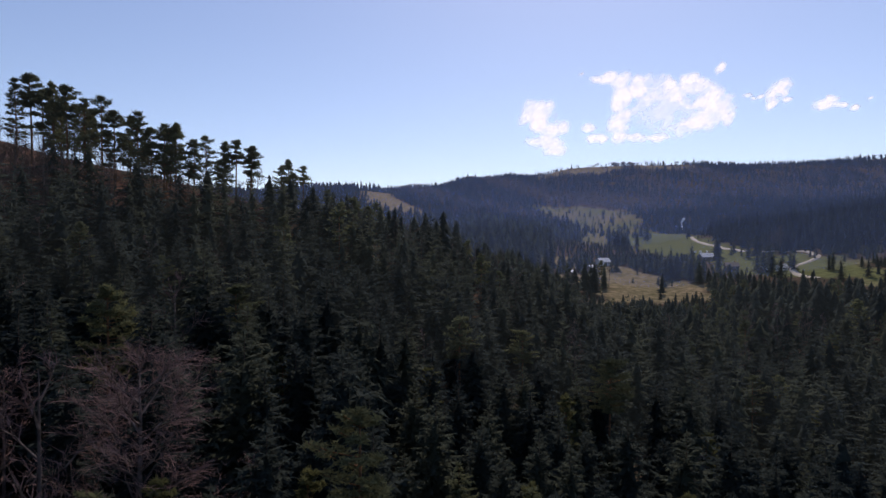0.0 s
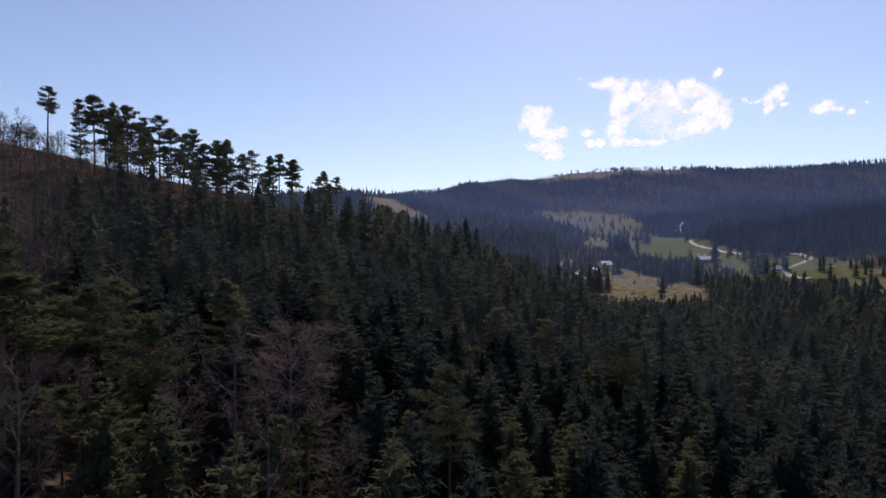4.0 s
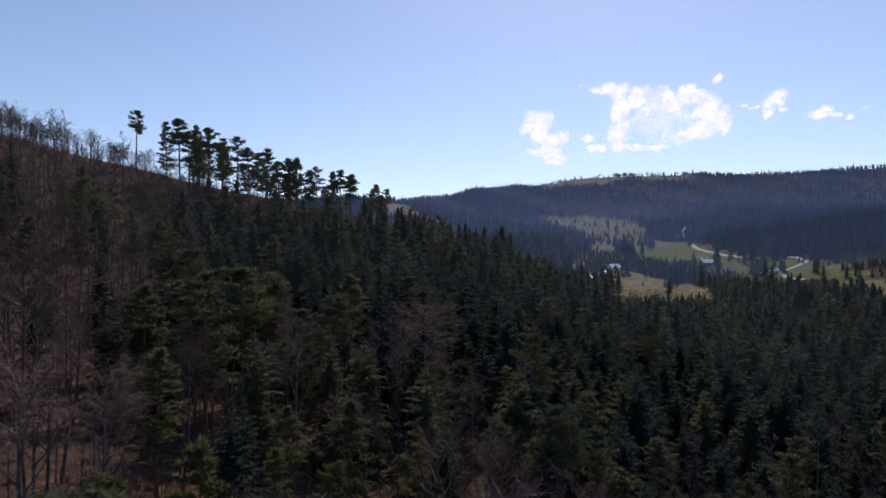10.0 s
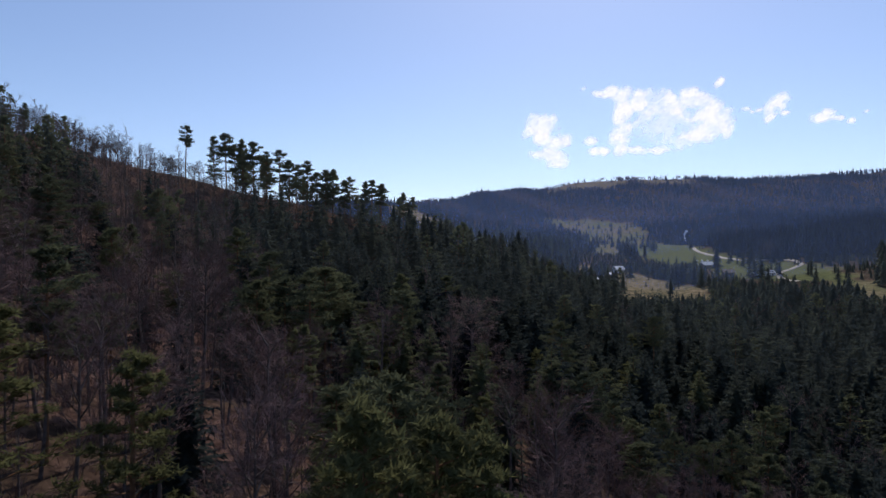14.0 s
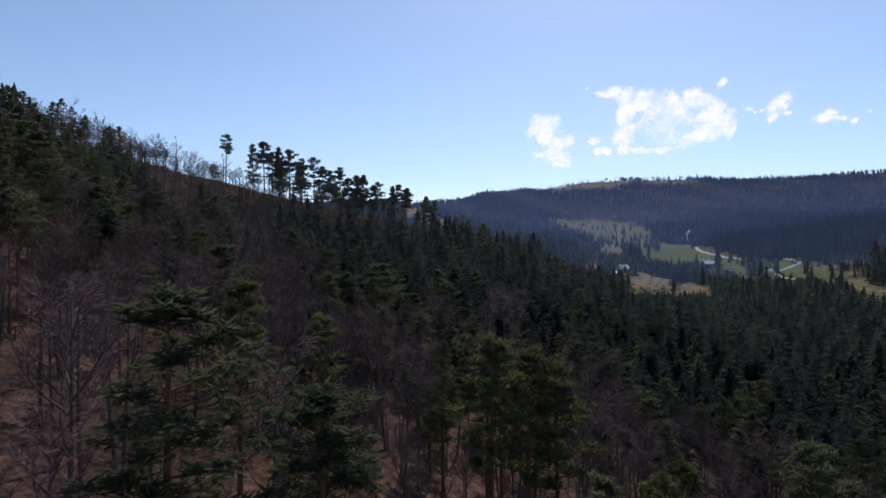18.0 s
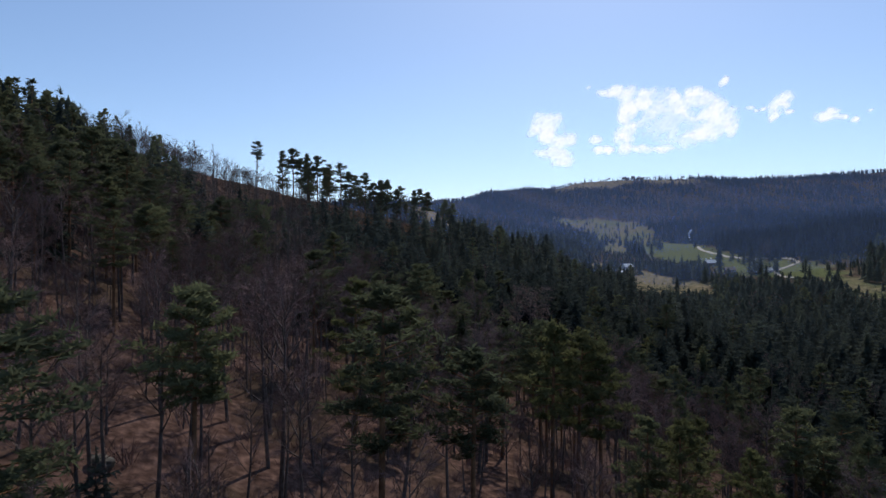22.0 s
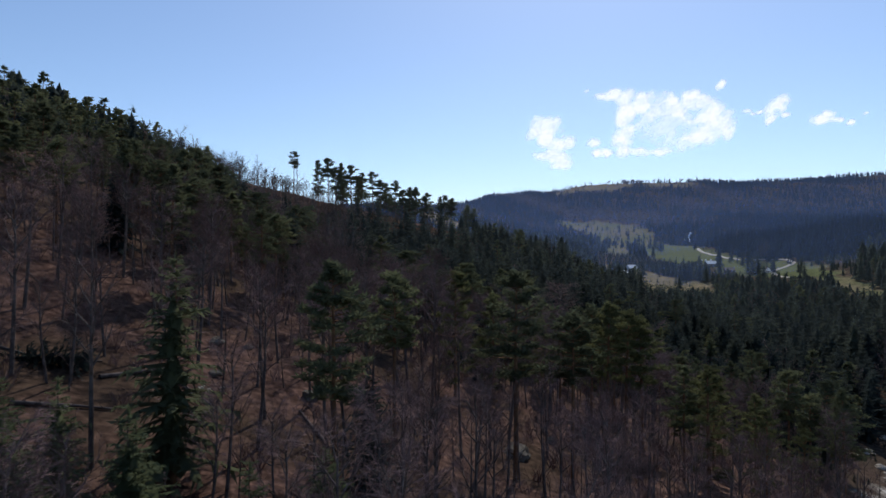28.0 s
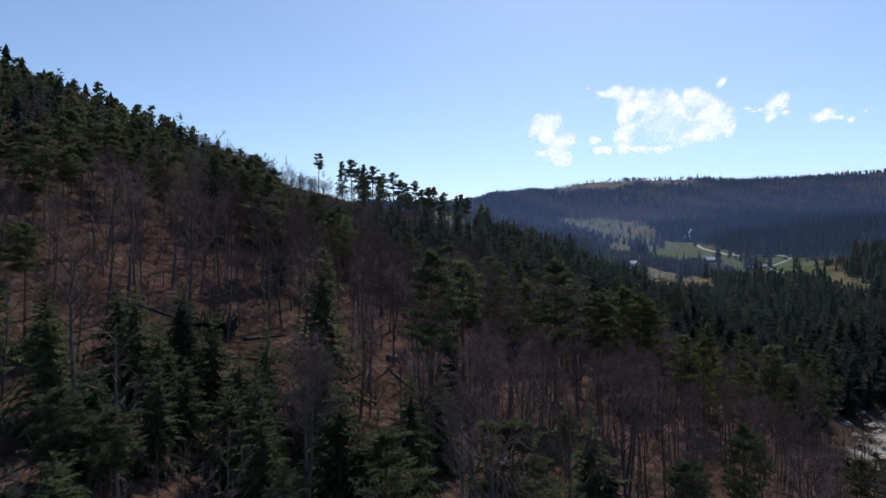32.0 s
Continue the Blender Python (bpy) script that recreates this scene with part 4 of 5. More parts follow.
def far_stand(x0, x1, y0, y1, gap, seed):
    """Spots of a distant wood, kept off the open land; a few lone trees stand on it."""
    at, rng = scatter(x0, x1, y0, y1, gap, seed)
    x, y = at[:, 0], at[:, 1]
    dry, green, _ = cover(x, y)
    rough = within(ROUGH, x, y, 14)
    lone = np.where(rough > 0.5, 0.1 + 0.5 * smooth(0.1, 0.9, np.sin(x / 13 + 2 * np.sin(y / 31)) * np.sin(y / 37 + x / 29)), np.where(y > 1200, 0.08, 0.02))
    clump = 0.5 + 0.3 * np.sin(x / 43 + 2 * np.sin(y / 61)) + 0.3 * np.sin(x / 17 + y / 23)
    gappy = smooth(0.75, 0.2, clump) * smooth(900, 1250, y) * smooth(150, 350, x)
    share = smooth(0.3, 0.75, 0.5 + 0.35 * np.sin(x / 90 + 1) * np.sin(y / 70 + x / 160) + 0.2 * np.sin(x / 31 + y / 47)) * smooth(850, 1150, y)
    keep = (np.maximum(dry, green) < 0.3) & (rng.random(len(x)) > 0.75 * gappy) | (rng.random(len(x)) < lone)
    bare = rng.random(len(x)) < share * (0.4 + 0.5 * smooth(700, 400, x))
    size = rng.uniform(0.5, 1.15, len(x))
    size = np.where((y < 640) & (x > 0.18 * y) & (x < np.where(y > 430, 0.45, 0.62) * y), np.clip(np.minimum(size, (61 - 0.02 * y - height(x, y)) / 16), 0.3, 2), size)
    size = np.where(rough > 0.5, size * rng.uniform(0.3, 0.85, len(x)), np.where(y > 720, size * 0.85, size))
    for hx, hy in HOUSES:
        lane = (y < hy) & (y > hy - 70) & (np.abs(x - hx + (hy - y) * (hx + 40) / (hy + 80)) < 7)
        size = np.where(lane, np.minimum(size, 0.22), size)
    placed = np.c_[at, size]
    return placed[keep & ~bare], placed[keep & bare]


mid_s, _ = far_stand(-150, 420, 400, 720, 6.5, 8)
east = mid_s[:, 0] > 235
woods("east_wood", FAR_SPRUCE, [M_BARK, M_FARW], mid_s[east], 10, 0.8, 1.15, "spruce wood behind the meadows, tinted haze blue", "wood")
woods("valley_wood", LOW_SPRUCE[:2], [M_BARK, M_SPRUCE], mid_s[~east], 9, 0.8, 1.1, "dark spruce wood round the meadows", "wood")
side_s, _ = far_stand(330, 760, 230, 720, 6.2, 28)
side_s = side_s[(side_s[:, 0] > 420) | (side_s[:, 1] < 400)]
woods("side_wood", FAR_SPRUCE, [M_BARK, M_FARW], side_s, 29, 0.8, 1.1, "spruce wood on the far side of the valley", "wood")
far_s, far_b = far_stand(-480, 1350, 720, 1660, 7.0, 5)
woods("far_spruce_wood", FAR_SPRUCE, [M_BARK, M_FARW], far_s, 6, 0.65, 1.05, "distant spruce wood on the far hill, tinted haze blue", "wood")
woods("far_bare_wood", FAR_BARE, [M_GREY, M_FARB], far_b, 7, 0.85, 1.15, "distant grey-brown leafless wood on the far hill, tinted towards haze blue", "wood")


# ---- haze, as added sheets ----
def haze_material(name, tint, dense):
    """A faint tinted translucent sheet standing in for haze; it thins out with height."""
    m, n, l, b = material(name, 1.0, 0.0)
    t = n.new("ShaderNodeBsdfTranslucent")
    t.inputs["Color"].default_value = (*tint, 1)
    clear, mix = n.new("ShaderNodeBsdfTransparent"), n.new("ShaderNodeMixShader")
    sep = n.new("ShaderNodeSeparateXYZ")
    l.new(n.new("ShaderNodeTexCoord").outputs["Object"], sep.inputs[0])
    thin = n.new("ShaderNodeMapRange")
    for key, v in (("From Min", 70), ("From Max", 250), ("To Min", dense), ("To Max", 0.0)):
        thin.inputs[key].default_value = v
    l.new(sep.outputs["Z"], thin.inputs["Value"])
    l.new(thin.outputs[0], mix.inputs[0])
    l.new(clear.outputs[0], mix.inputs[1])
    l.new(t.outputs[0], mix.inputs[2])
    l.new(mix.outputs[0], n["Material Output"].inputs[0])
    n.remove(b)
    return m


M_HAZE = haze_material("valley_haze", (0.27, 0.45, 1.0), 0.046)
M_AIR = haze_material("slope_haze_sheet", (0.6, 0.76, 0.8), 0.0075)
# added sheets: two near ones lift the dark slopes, three tint the distance blue
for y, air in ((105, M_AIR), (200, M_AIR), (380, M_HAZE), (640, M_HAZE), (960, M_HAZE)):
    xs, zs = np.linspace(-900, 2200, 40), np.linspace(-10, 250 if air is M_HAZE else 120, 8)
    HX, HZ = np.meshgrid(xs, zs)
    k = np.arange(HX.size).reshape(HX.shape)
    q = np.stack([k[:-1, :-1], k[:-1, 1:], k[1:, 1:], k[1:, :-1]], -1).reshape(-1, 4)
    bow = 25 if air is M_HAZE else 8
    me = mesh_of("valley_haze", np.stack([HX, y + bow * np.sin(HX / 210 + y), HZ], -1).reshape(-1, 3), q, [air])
    veil = tagged(new("valley_haze", me), "thin tinted sheet standing in for haze over the valley", "haze", kind="stuff")
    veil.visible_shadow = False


# ---- clouds ----
def cloud_material():
    """Bright white vapour, lit through by the sun; where it is thin the sky shows."""
    m, n, l, b = material("cloud", 1.0, 0.0)
    b.inputs["Base Color"].default_value = (0.93, 0.93, 0.95, 1)
    t = n.new("ShaderNodeBsdfTranslucent")
    t.inputs["Color"].default_value = (0.86, 0.86, 0.89, 1)
    body = n.new("ShaderNodeMixShader")
    body.inputs[0].default_value = 0.93
    l.new(b.outputs[0], body.inputs[1])
    l.new(t.outputs[0], body.inputs[2])
    att = n.new("ShaderNodeAttribute")
    att.attribute_name = "mass"
    clear, mix = n.new("ShaderNodeBsdfTransparent"), n.new("ShaderNodeMixShader")
    l.new(att.outputs["Fac"], mix.inputs[0])
    l.new(clear.outputs[0], mix.inputs[1])
    l.new(body.outputs[0], mix.inputs[2])
    l.new(mix.outputs[0], n["Material Output"].inputs[0])
    return m


M_CLOUD = cloud_material()
LATTICE = np.random.default_rng(77).random((256, 256))


def billow(x, z, size, octaves):
    """Smooth noise from 0 to 1 in several octaves."""
    total, weight, amp = 0.0, 0.0, 1.0
    for k in range(octaves):
        u, v = x / size + 17.3 * k, z / size + 5.1 * k
        i, j = np.floor(u).astype(int), np.floor(v).astype(int)
        a, c = u - i, v - j
        a, c = a * a * (3 - 2 * a), c * c * (3 - 2 * c)
        at = lambda p, q: LATTICE[(i + p) % 256, (j + q) % 256]
        total = total + amp * ((at(0, 0) * (1 - a) + at(1, 0) * a) * (1 - c) + (at(0, 1) * (1 - a) + at(1, 1) * a) * c)
        weight, amp, size = weight + amp, amp * 0.58, size / 2
    return total / weight


def cloud(blobs, cores, label, away=4200, dense=1.0):
    """A cumulus far off: billows and thinner middles at (x, z) with half width and half height, in metres."""
    x0, x1 = min(x - 1.9 * a for x, z, a, c in blobs), max(x + 1.9 * a for x, z, a, c in blobs)
    z0, z1 = min(z - 1.9 * c for x, z, a, c in blobs), max(z + 1.9 * c for x, z, a, c in blobs)
    nx, nz = max(16, int((x1 - x0) / 6)), max(14, int((z1 - z0) / 6))
    X, Z = np.meshgrid(np.linspace(x0, x1, nx), np.linspace(z0, z1, nz))
    mass, core = np.full(X.shape, -3.0), np.zeros(X.shape)
    wx, wz = X + 30 * (billow(X + 900, Z, 70, 3) - 0.5), Z + 30 * (billow(X, Z + 700, 70, 3) - 0.5)
    for x, z, a, c in blobs:
        mass = np.maximum(mass, 1.15 - ((wx - x) / a) ** 2 - ((wz - z) / c) ** 2)
    for x, z, a, c in cores:
        core = np.maximum(core, 1.0 - ((wx - x) / a) ** 2 - ((wz - z) / c) ** 2)
    body = smooth(-0.1, 1.25, mass + 1.5 * (billow(X, Z, 56, 5) - 0.5)) ** 1.2
    streak = billow(X / 3.5, Z, 40, 4)
    alpha = dense * body * (1 - smooth(-0.1, 0.5, core + 0.9 * (streak - 0.5)) * (0.56 + 0.4 * (billow(X + 300, Z, 90, 3) - 0.5)))
    alpha[0], alpha[-1], alpha[:, 0], alpha[:, -1] = 0, 0, 0, 0
    cx, cz = (x0 + x1) / 2, (z0 + z1) / 2
    Y = -0.9 * (Z - cz) - 14 * np.clip(mass, 0, 1) - 18 * billow(X, Z, 60, 3)
    k = np.arange(nx * nz).reshape(nz, nx)
    q = np.stack([k[:-1, :-1], k[:-1, 1:], k[1:, 1:], k[1:, :-1]], -1).reshape(-1, 4)
    me = mesh_of("cloud", np.stack([X - cx, Y, Z - cz], -1).reshape(-1, 3), q, [M_CLOUD])
    me.polygons.foreach_set("use_smooth", np.ones(len(q), bool))
    me.attributes.new("mass", "FLOAT", "POINT").data.foreach_set("value", alpha.astype(np.float32).ravel())
    ob = new("cloud", me)
    ob.location = (cx, away, cz)
    return tagged(ob, label, "cloud", "cumulus clouds")


cloud((
    (1021, 1138, 56, 28), (1101, 1150, 72, 36), (1188, 1130, 72, 56), (1212, 1034, 80, 104), (1236, 906, 88, 104), (1268, 815, 64, 56),
    (1308, 1102, 88, 66), (1428, 1126, 112, 56), (1527, 1094, 88, 62), (1627, 1136, 88, 58), (1699, 1100, 96, 68), (1800, 1046, 112, 86),
    (1905, 986, 118, 76), (1972, 926, 72, 54), (1827, 922, 160, 80), (1687, 874, 160, 56), (1527, 986, 239, 144), (1547, 815, 112, 32), (1388, 815, 160, 32), (1819, 1206, 40, 34)),
      ((1507, 946, 207, 100), (1404, 1126, 64, 36), (1587, 851, 239, 40), (1675, 1034, 60, 32)), "bright white cumulus cloud with a pale grey middle")
cloud((
    (650, 946, 135, 66), (570, 906, 58, 48), (750, 845, 142, 56), (650, 870, 70, 48), (730, 757, 150, 50), (809, 712, 106, 44), (642, 765, 70, 36)),
      (), "loose white cumulus cloud low over the hills")
cloud(((993, 843, 52, 32), (1065, 779, 76, 36)), (), "small loose white cloud")
cloud(((2313, 1120, 80, 68), (2285, 1075, 66, 62), (2289, 1035, 46, 40), (2194, 1074, 32, 20), (2393, 1058, 40, 20)),
      ((2321, 1074, 36, 24),), "small round white cloud")
cloud(((2628, 1014, 104, 36), (2656, 1046, 56, 28), (2744, 1006, 56, 20), (2848, 994, 40, 24), (2916, 1046, 36, 16)), (), "small flat white cloud")
cloud(((2086, 1074, 44, 20), (2138, 1058, 28, 12)), (), "tiny white cloud scrap", 4200, 0.75)
cloud(((957, 1218, 28, 16),), (), "faint white cloud scrap in the blue sky", 4200, 0.4)


# ---- the village meadow ----
def part(name, bm, mat, parent, label=""):
    me = bpy.data.meshes.new(name)
    bm.to_mesh(me)
    bm.free()
    me.materials.append(mat)
    ob = new(name, me)
    ob.parent = parent
    return tagged(ob, label) if label else ob


def box_bm(x, y, z, sx, sy, sz, bevel=0.0):
    bm = bmesh.new()
    bmesh.ops.create_cube(bm, size=1, matrix=Matrix.LocRotScale((x, y, z), None, (sx, sy, sz)))
    if bevel:
        bmesh.ops.bevel(bm, geom=bm.edges[:], offset=bevel, segments=2, affect="EDGES")
    return bm


def paint(name, a, c, scale, rough=0.7):
    m, n, l, b = material(name, rough, 0.3)
    r = ramp(n, ((0.3, a), (0.7, c)))
    l.new(noise_tex(n, l, scale, 5), r.inputs[0])
    l.new(r.outputs[0], b.inputs["Base Color"])
    return m


M_BOARD = paint("weathered_boards", (0.11, 0.08, 0.06), (0.22, 0.17, 0.13), 1.5)
M_WHITE = paint("limewash", (0.65, 0.63, 0.6), (0.8, 0.79, 0.77), 0.8)
M_TIN = paint("tin_roof", (0.5, 0.5, 0.5), (0.75, 0.75, 0.74), 0.6, 0.4)
M_RED = paint("rusty_roof", (0.2, 0.07, 0.045), (0.33, 0.14, 0.09), 0.6)
M_PANE = paint("window_pane", (0.02, 0.025, 0.03), (0.04, 0.045, 0.05), 0.6, 0.1)
M_GRAVEL = paint("gravel", (0.27, 0.24, 0.2), (0.44, 0.4, 0.34), 0.7, 0.95)
M_WRAP = paint("bale_wrap", (0.68, 0.68, 0.66), (0.82, 0.82, 0.8), 1.2, 0.4)


def cottage(x, y, turn, w, d, tall, wall, roof, label):
    top = tagged(new("cottage"), label, "house", "meadow houses")
    part("wall", box_bm(0, 0, tall / 2 - 0.4, w, d, tall + 0.8), wall, top)
    rise = d * 0.42
    for sg in (-1, 1):
        bm = bmesh.new()
        e = d / 2 + 0.5
        low = tall - 0.5 * rise / (d / 2)
        v = [bm.verts.new(c) for c in ((-w / 2 - 0.5, sg * e, low), (w / 2 + 0.5, sg * e, low), (w / 2 + 0.5, 0, tall + rise), (-w / 2 - 0.5, 0, tall + rise))]
        face = bm.faces.new(v)
        ext = bmesh.ops.extrude_face_region(bm, geom=[face])
        for q in ext["geom"]:
            if isinstance(q, bmesh.types.BMVert):
                q.co.z += 0.16
        bmesh.ops.recalc_face_normals(bm, faces=bm.faces[:])
        part("roof", bm, roof, top)
    for sg in (-1, 1):
        bm = bmesh.new()
        v = [bm.verts.new((sg * w / 2 + o, s, z)) for o in (0, -0.2 * sg) for s, z in ((-d / 2, tall), (d / 2, tall), (0, tall + rise * 0.98))]
        bm.faces.new(v[:3]), bm.faces.new(v[3:])
        for a, c in ((0, 1), (1, 2), (2, 0)):
            bm.faces.new((v[a], v[c], v[c + 3], v[a + 3]))
        bmesh.ops.recalc_face_normals(bm, faces=bm.faces[:])
        part("gable", bm, wall, top)
    part("door", box_bm(w * 0.1, -d / 2 - 0.03, 1.0, 0.95, 0.08, 2.05), M_BOARD, top)
    for k in (-0.3, 0.32):
        win = part("window", box_bm(w * k, -d / 2 - 0.02, 1.5, 1.1, 0.08, 1.2), M_WHITE, top)
        part("pane", box_bm(w * k, -d / 2 - 0.07, 1.5, 0.9, 0.04, 1.0), M_PANE, win)
    part("chimney", box_bm(w * 0.25, 0.4, tall + rise + 0.3, 0.5, 0.5, 1.4, 0.03), M_RED, top)
    top.matrix_basis = pose(x, y, float(height(x, y)) + 0.1, 0, 0, turn)
    return top


cottage(123, 466, 20, 9, 6, 2.8, M_WHITE, M_TIN, "small limewashed house with a bright tin roof above the dry meadow")
cottage(101, 415, 65, 13, 5, 2.6, M_BOARD, M_TIN, "long low boarded barn with a pale tin roof among spruces")
cottage(81, 382, 70, 12, 5, 2.5, M_BOARD, M_TIN, "boarded shed with a pale tin roof at the wood's edge")
cottage(198, 457, 10, 10, 6, 2.8, M_BOARD, M_TIN, "dark boarded barn with a light roof below the meadow")
cottage(208, 373, 15, 5.5, 4, 2.2, M_WHITE, M_TIN, "white shed with a tin roof beside the gravel road")
cottage(199, 378, 40, 5, 4, 2.2, M_BOARD, M_TIN, "small boarded shed with a tin roof beside the road")
cottage(190, 400, -10, 8, 5, 2.6, M_BOARD, M_BOARD, "boarded cottage with a dark shingle roof among trees")
cottage(306, 785, 15, 9, 7, 3.0, M_WHITE, M_TIN, "white farmhouse at the upper edge of the meadow")

for bx, by in ((218, 514), (222, 511), (215, 518)):
    bm = bmesh.new()
    bmesh.ops.create_cone(bm, cap_ends=True, segments=20, radius1=0.75, radius2=0.75, depth=1.3, matrix=Matrix.Rotation(radians(90), 4, "X"))
    bmesh.ops.bevel(bm, geom=[e for e in bm.edges if len(e.link_faces) == 2 and e.calc_face_angle(0) > 1], offset=0.12, segments=2, affect="EDGES")
    bale = bpy.data.meshes.new("hay_bale")
    bm.to_mesh(bale)
    bm.free()
    bale.materials.append(M_WRAP)
    ob = tagged(new("hay_bale", bale), "white plastic-wrapped hay bale on green meadow", "hay bale", "meadow bales")
    ob.matrix_basis = pose(bx, by, float(height(bx, by)) + 0.7, 0, 0, bx * 7 % 60)


def road(name, line, wide, label):
    """A gravel road laid over the ground along a line."""
    pts = []
    for (ax, ay), (cx, cy) in zip(line, line[1:]):
        n = max(2, int(math.hypot(cx - ax, cy - ay) / 4))
        pts += [(ax + (cx - ax) * k / n, ay + (cy - ay) * k / n) for k in range(n)]
    pts.append(line[-1])
    p = np.array(pts)
    for _ in range(6):
        p[1:-1] = (p[:-2] + 2 * p[1:-1] + p[2:]) / 4
    d = np.gradient(p, axis=0)
    side = np.stack([-d[:, 1], d[:, 0]], 1) / np.hypot(d[:, 0], d[:, 1])[:, None]
    cols = [p + side * o for o in (-wide / 2 - 0.7, -wide / 2, 0, wide / 2, wide / 2 + 0.7)]
    v = np.concatenate([np.c_[c, height(c[:, 0], c[:, 1]) + h] for c, h in zip(cols, (-0.9, 0.5, 0.62, 0.5, -0.9))])
    n = len(p)
    q = [(k * n + i, k * n + i + 1, (k + 1) * n + i + 1, (k + 1) * n + i) for k in range(4) for i in range(n - 1)]
    tagged(new(name, mesh_of(name, v, q, [M_GRAVEL])), label, "road", kind="structure")


road("road", ((262, 640), (252, 604), (246, 550), (237, 489), (241, 458), (256, 448), (258, 429), (250, 402), (239, 392), (224, 388), (208, 362), (204, 330)), 3.2,
     "pale winding gravel road across the meadow")


# ---- lone trees on the meadows ----
MEADOW = [tree("meadow_spruce", spruce_shape(170 + k, 16, f, 14, 9, 3, 0.02), (M_BARK, M_SPRUCE), "lone dark spruce on the open meadow", "meadow spruces")
          for k, f in enumerate((0.28, 0.34, 0.4))]
plant(MEADOW, (
    (185, 643, 1.47), (199, 728, 1.16), (172, 734, 1.43), (222, 731, 0.9), (232, 731, 0.91), (188, 459, 0.89), (173, 461, 1.0), (166, 461, 0.88),
    (163, 478, 0.75), (219, 436, 0.82), (216, 402, 1.15), (216, 386, 0.69), (215, 376, 0.73), (212, 367, 0.76), (224, 349, 0.9), (223, 351, 0.7),
    (221, 466, 0.43), (223, 454, 0.54), (239, 347, 0.51), (222, 317, 0.7), (120, 432, 0.48), (119, 380, 0.24), (136, 424, 0.32), (137, 386, 0.35),
    (142, 376, 0.34), (240, 935, 0.8), (225, 913, 0.78), (259, 981, 0.72), (265, 946, 0.81), (280, 960, 0.71), (246, 1016, 0.61), (263, 879, 0.76),
    (199, 377, 1.03), (198, 366, 1.05), (199, 385, 0.94), (193, 347, 0.81), (209, 319, 0.78), (207, 284, 0.72)), random.Random(71), 0.95, 1.05)

# their twigs share the haze-tinted colour of the far woods
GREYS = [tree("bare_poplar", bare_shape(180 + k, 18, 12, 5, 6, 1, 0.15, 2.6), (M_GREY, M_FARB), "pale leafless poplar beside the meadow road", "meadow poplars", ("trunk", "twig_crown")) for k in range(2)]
plant(GREYS, (
    (246, 444, 1.18), (244, 445, 1.04), (244, 450, 0.96), (255, 677, 0.86), (259, 697, 0.73), (242, 503, 0.69)), random.Random(72), 0.95, 1.05)


# ---- rocks and logs on the slope ----
def boulder(x, y, size, seed, label, mat, name="boulder"):
    rng = random.Random(seed)
    bm = bmesh.new()
    bmesh.ops.create_icosphere(bm, subdivisions=3, radius=1)
    shift = Vector((rng.uniform(0, 50), rng.uniform(0, 50), rng.uniform(0, 50)))
    flat = Vector((rng.uniform(0.8, 1.3), rng.uniform(0.8, 1.2), rng.uniform(0.5, 0.75)))
    for v in bm.verts:
        n = noise.noise(v.co * 1.1 + shift) * 0.45 + noise.noise(v.co * 3.1 + shift) * 0.16
        v.co = Vector((v.co.x * flat.x, v.co.y * flat.y, v.co.z * flat.z)) * (size * (1 + n))
    me = bpy.data.meshes.new(name)
    bm.to_mesh(me)
    bm.free()
    me.materials.append(mat)
    ob = tagged(new(name, me), label, name, "slope " + name + "s")
    ob.matrix_basis = pose(x, y, float(height(x, y)) + size * 0.12, 0, 0, rng.uniform(0, 360))


for k, (x, y, size) in enumerate((
    (-98.0, -52.0, 1.3), (-54.0, -60.0, 1.8), (-48.0, -52.0, 0.9), (-94.0, -50.0, 0.8), (-54.0, -61.0, 1.4), (-94.0, -63.0, 0.8),
    (-118.0, -96.0, 1.0), (-82.0, -61.0, 1.2))):
    boulder(x, y, size, 200 + k, "lichen-grey boulder half sunk in brown leaf litter", M_ROCK)
for k, (x, y, size) in enumerate((
    (-93.0, -68.0, 0.45), (-94.0, -70.0, 0.35), (-92.0, -66.0, 0.3), (-94.0, -68.0, 0.4), (-94.0, -69.0, 0.3), (-94.0, -67.0, 0.28), (-97.0, 179.0, 0.5), (-102.0, -82.0, 0.4))):
    boulder(x, y, size, 230 + k, "pale weathered stone at the foot of a tree", M_GRAVEL, "stone")
for k in range(26):
    rng_b = random.Random(300 + k)
    y = rng_b.uniform(6, 46)
    boulder(float(valley_x(y)) + rng_b.uniform(-9, 9), y, rng_b.uniform(0.5, 1.5), 260 + k, "pale boulder on the gravel bank of the stream", M_GRAVEL, "stone")


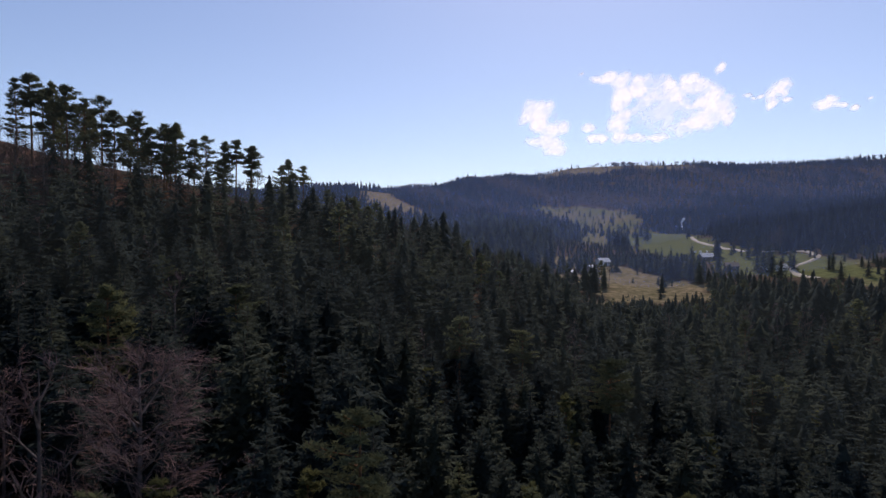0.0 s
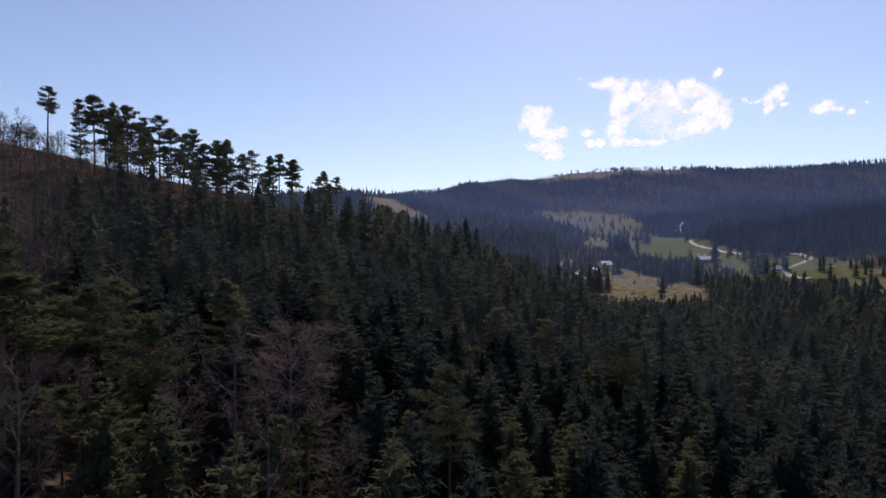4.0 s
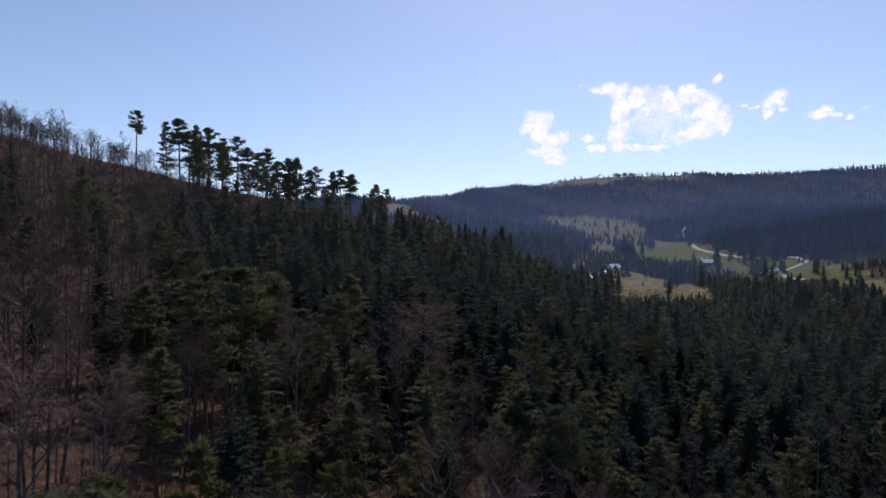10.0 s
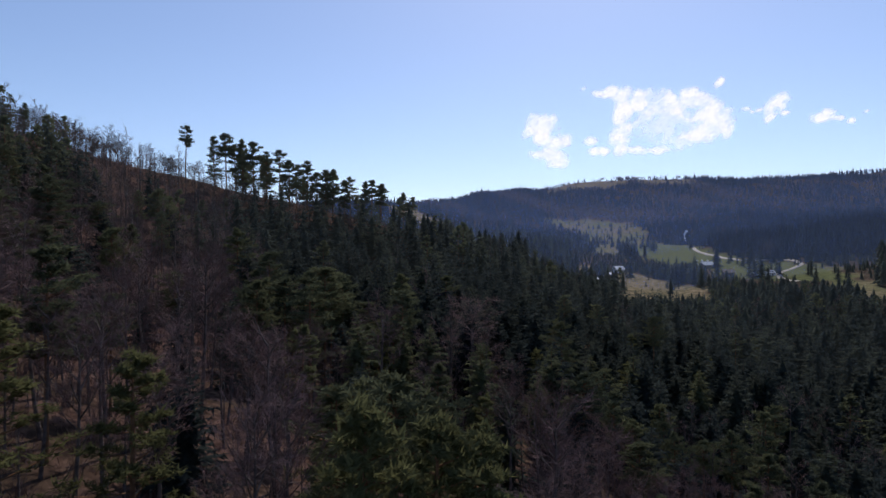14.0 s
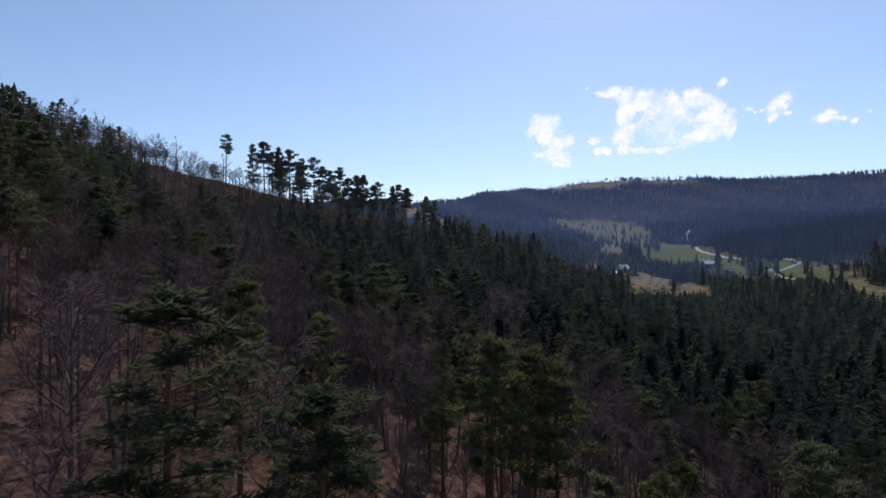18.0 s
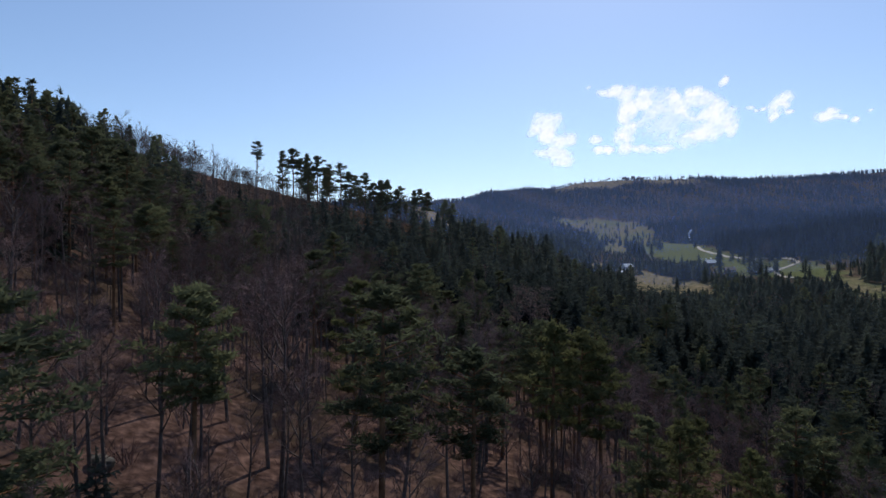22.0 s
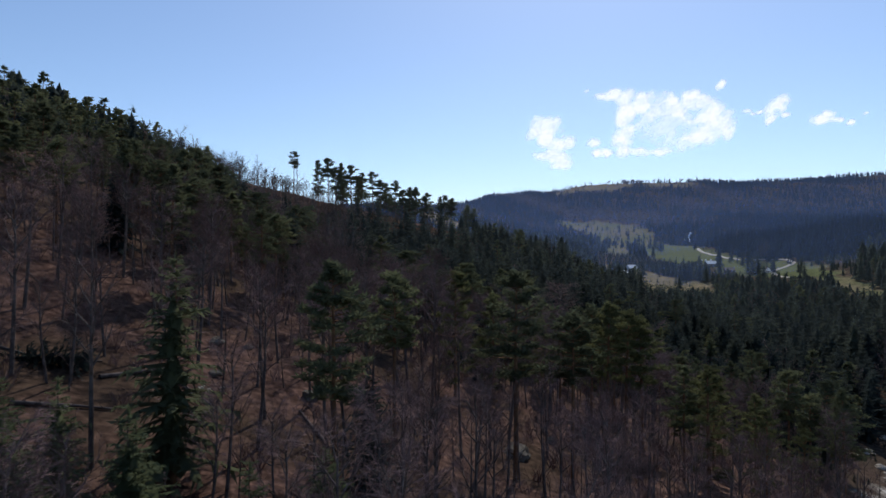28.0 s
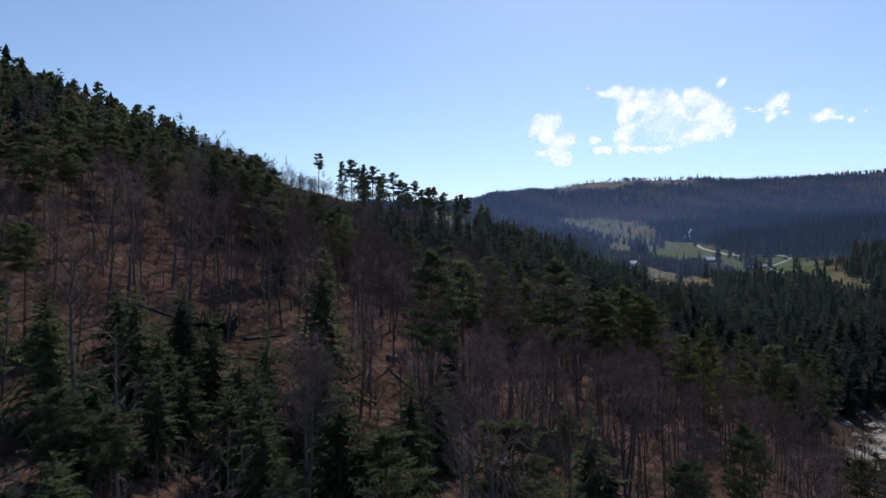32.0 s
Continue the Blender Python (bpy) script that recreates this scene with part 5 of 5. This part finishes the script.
def log(x, y, length, thick, turn, seed):
    """A fallen trunk lying on the slope, with stubs of its limbs."""
    rng = random.Random(seed)
    s = Shape()
    c, q = math.cos(turn), math.sin(turn)
    pts = []
    for k in range(6):
        d = length * (k / 5 - 0.5)
        px, py = x + c * d, y + q * d
        pts.append(Vector((px, py, float(height(px, py)) + thick * 0.8)))
    base = pts[0].copy()
    pts = [p - base for p in pts]
    s.tube(pts, [thick * (1 - 0.5 * k / 5) for k in range(6)], 8)
    for k in range(5):
        p = pts[1].lerp(pts[5], rng.random())
        s.tube([p, p + rnd_vec(rng) * thick * 4 + Vector((0, 0, thick * 3))], [thick * 0.22, thick * 0.08], 4)
    v, f = s.arrays()
    ob = tagged(new("fallen_log", mesh_of("fallen_log", v, f, [M_GREY])), "grey fallen tree trunk lying on leaf litter", "log", "fallen logs")
    ob.location = base


for k, (x, y, length, turn) in enumerate((
    (-102.0, -82.0, 9, 0.5), (-80.0, -69.0, 8, 2.2), (-101.0, -70.0, 9, 1.1), (-114.0, -75.0, 10, 0.2), (-94.0, -70.0, 8, 2.6))):
    log(x, y, length, 0.22 + 0.03 * (k % 3), turn, 320 + k)


# a fallen spruce with its needles still on
FALLEN = tree("fallen_spruce", spruce_shape(190, 10, 0.36, 16, 9, 8, 0.2), (M_BARK, M_SPRUCE), "fallen dark spruce lying across brown leaf litter", "")
FALLEN.matrix_basis = pose(-104.0, -73.0, float(height(-104.0, -73.0)) + 1.4, 84, 0, -70)


# ---- smoke over the farmhouse ----
def smoke(x, y, tall):
    rng = random.Random(7)
    bm = bmesh.new()
    for k in range(9):
        f = k / 8
        bmesh.ops.create_icosphere(bm, subdivisions=2, radius=0.6 + 1.3 * f,
                                   matrix=Matrix.Translation((tall * 0.35 * f * f + rng.uniform(-0.5, 0.5), rng.uniform(-0.5, 0.5), tall * f)))
    for v in bm.verts:
        v.co += 0.5 * noise.noise_vector(v.co * 0.5)
    m, n, l, p = material("smoke", 1.0, 0.0)
    p.inputs["Base Color"].default_value = (0.82, 0.88, 0.95, 1)
    p.inputs["Alpha"].default_value = 0.35
    ob = bpy.data.meshes.new("smoke_plume")
    bm.to_mesh(ob)
    bm.free()
    ob.materials.append(m)
    top = tagged(new("smoke_plume", ob), "thin blue-white smoke rising from a farm chimney", "smoke")
    top.location = (x, y, float(height(x, y)) + 6.2)


smoke(308, 785, 9)
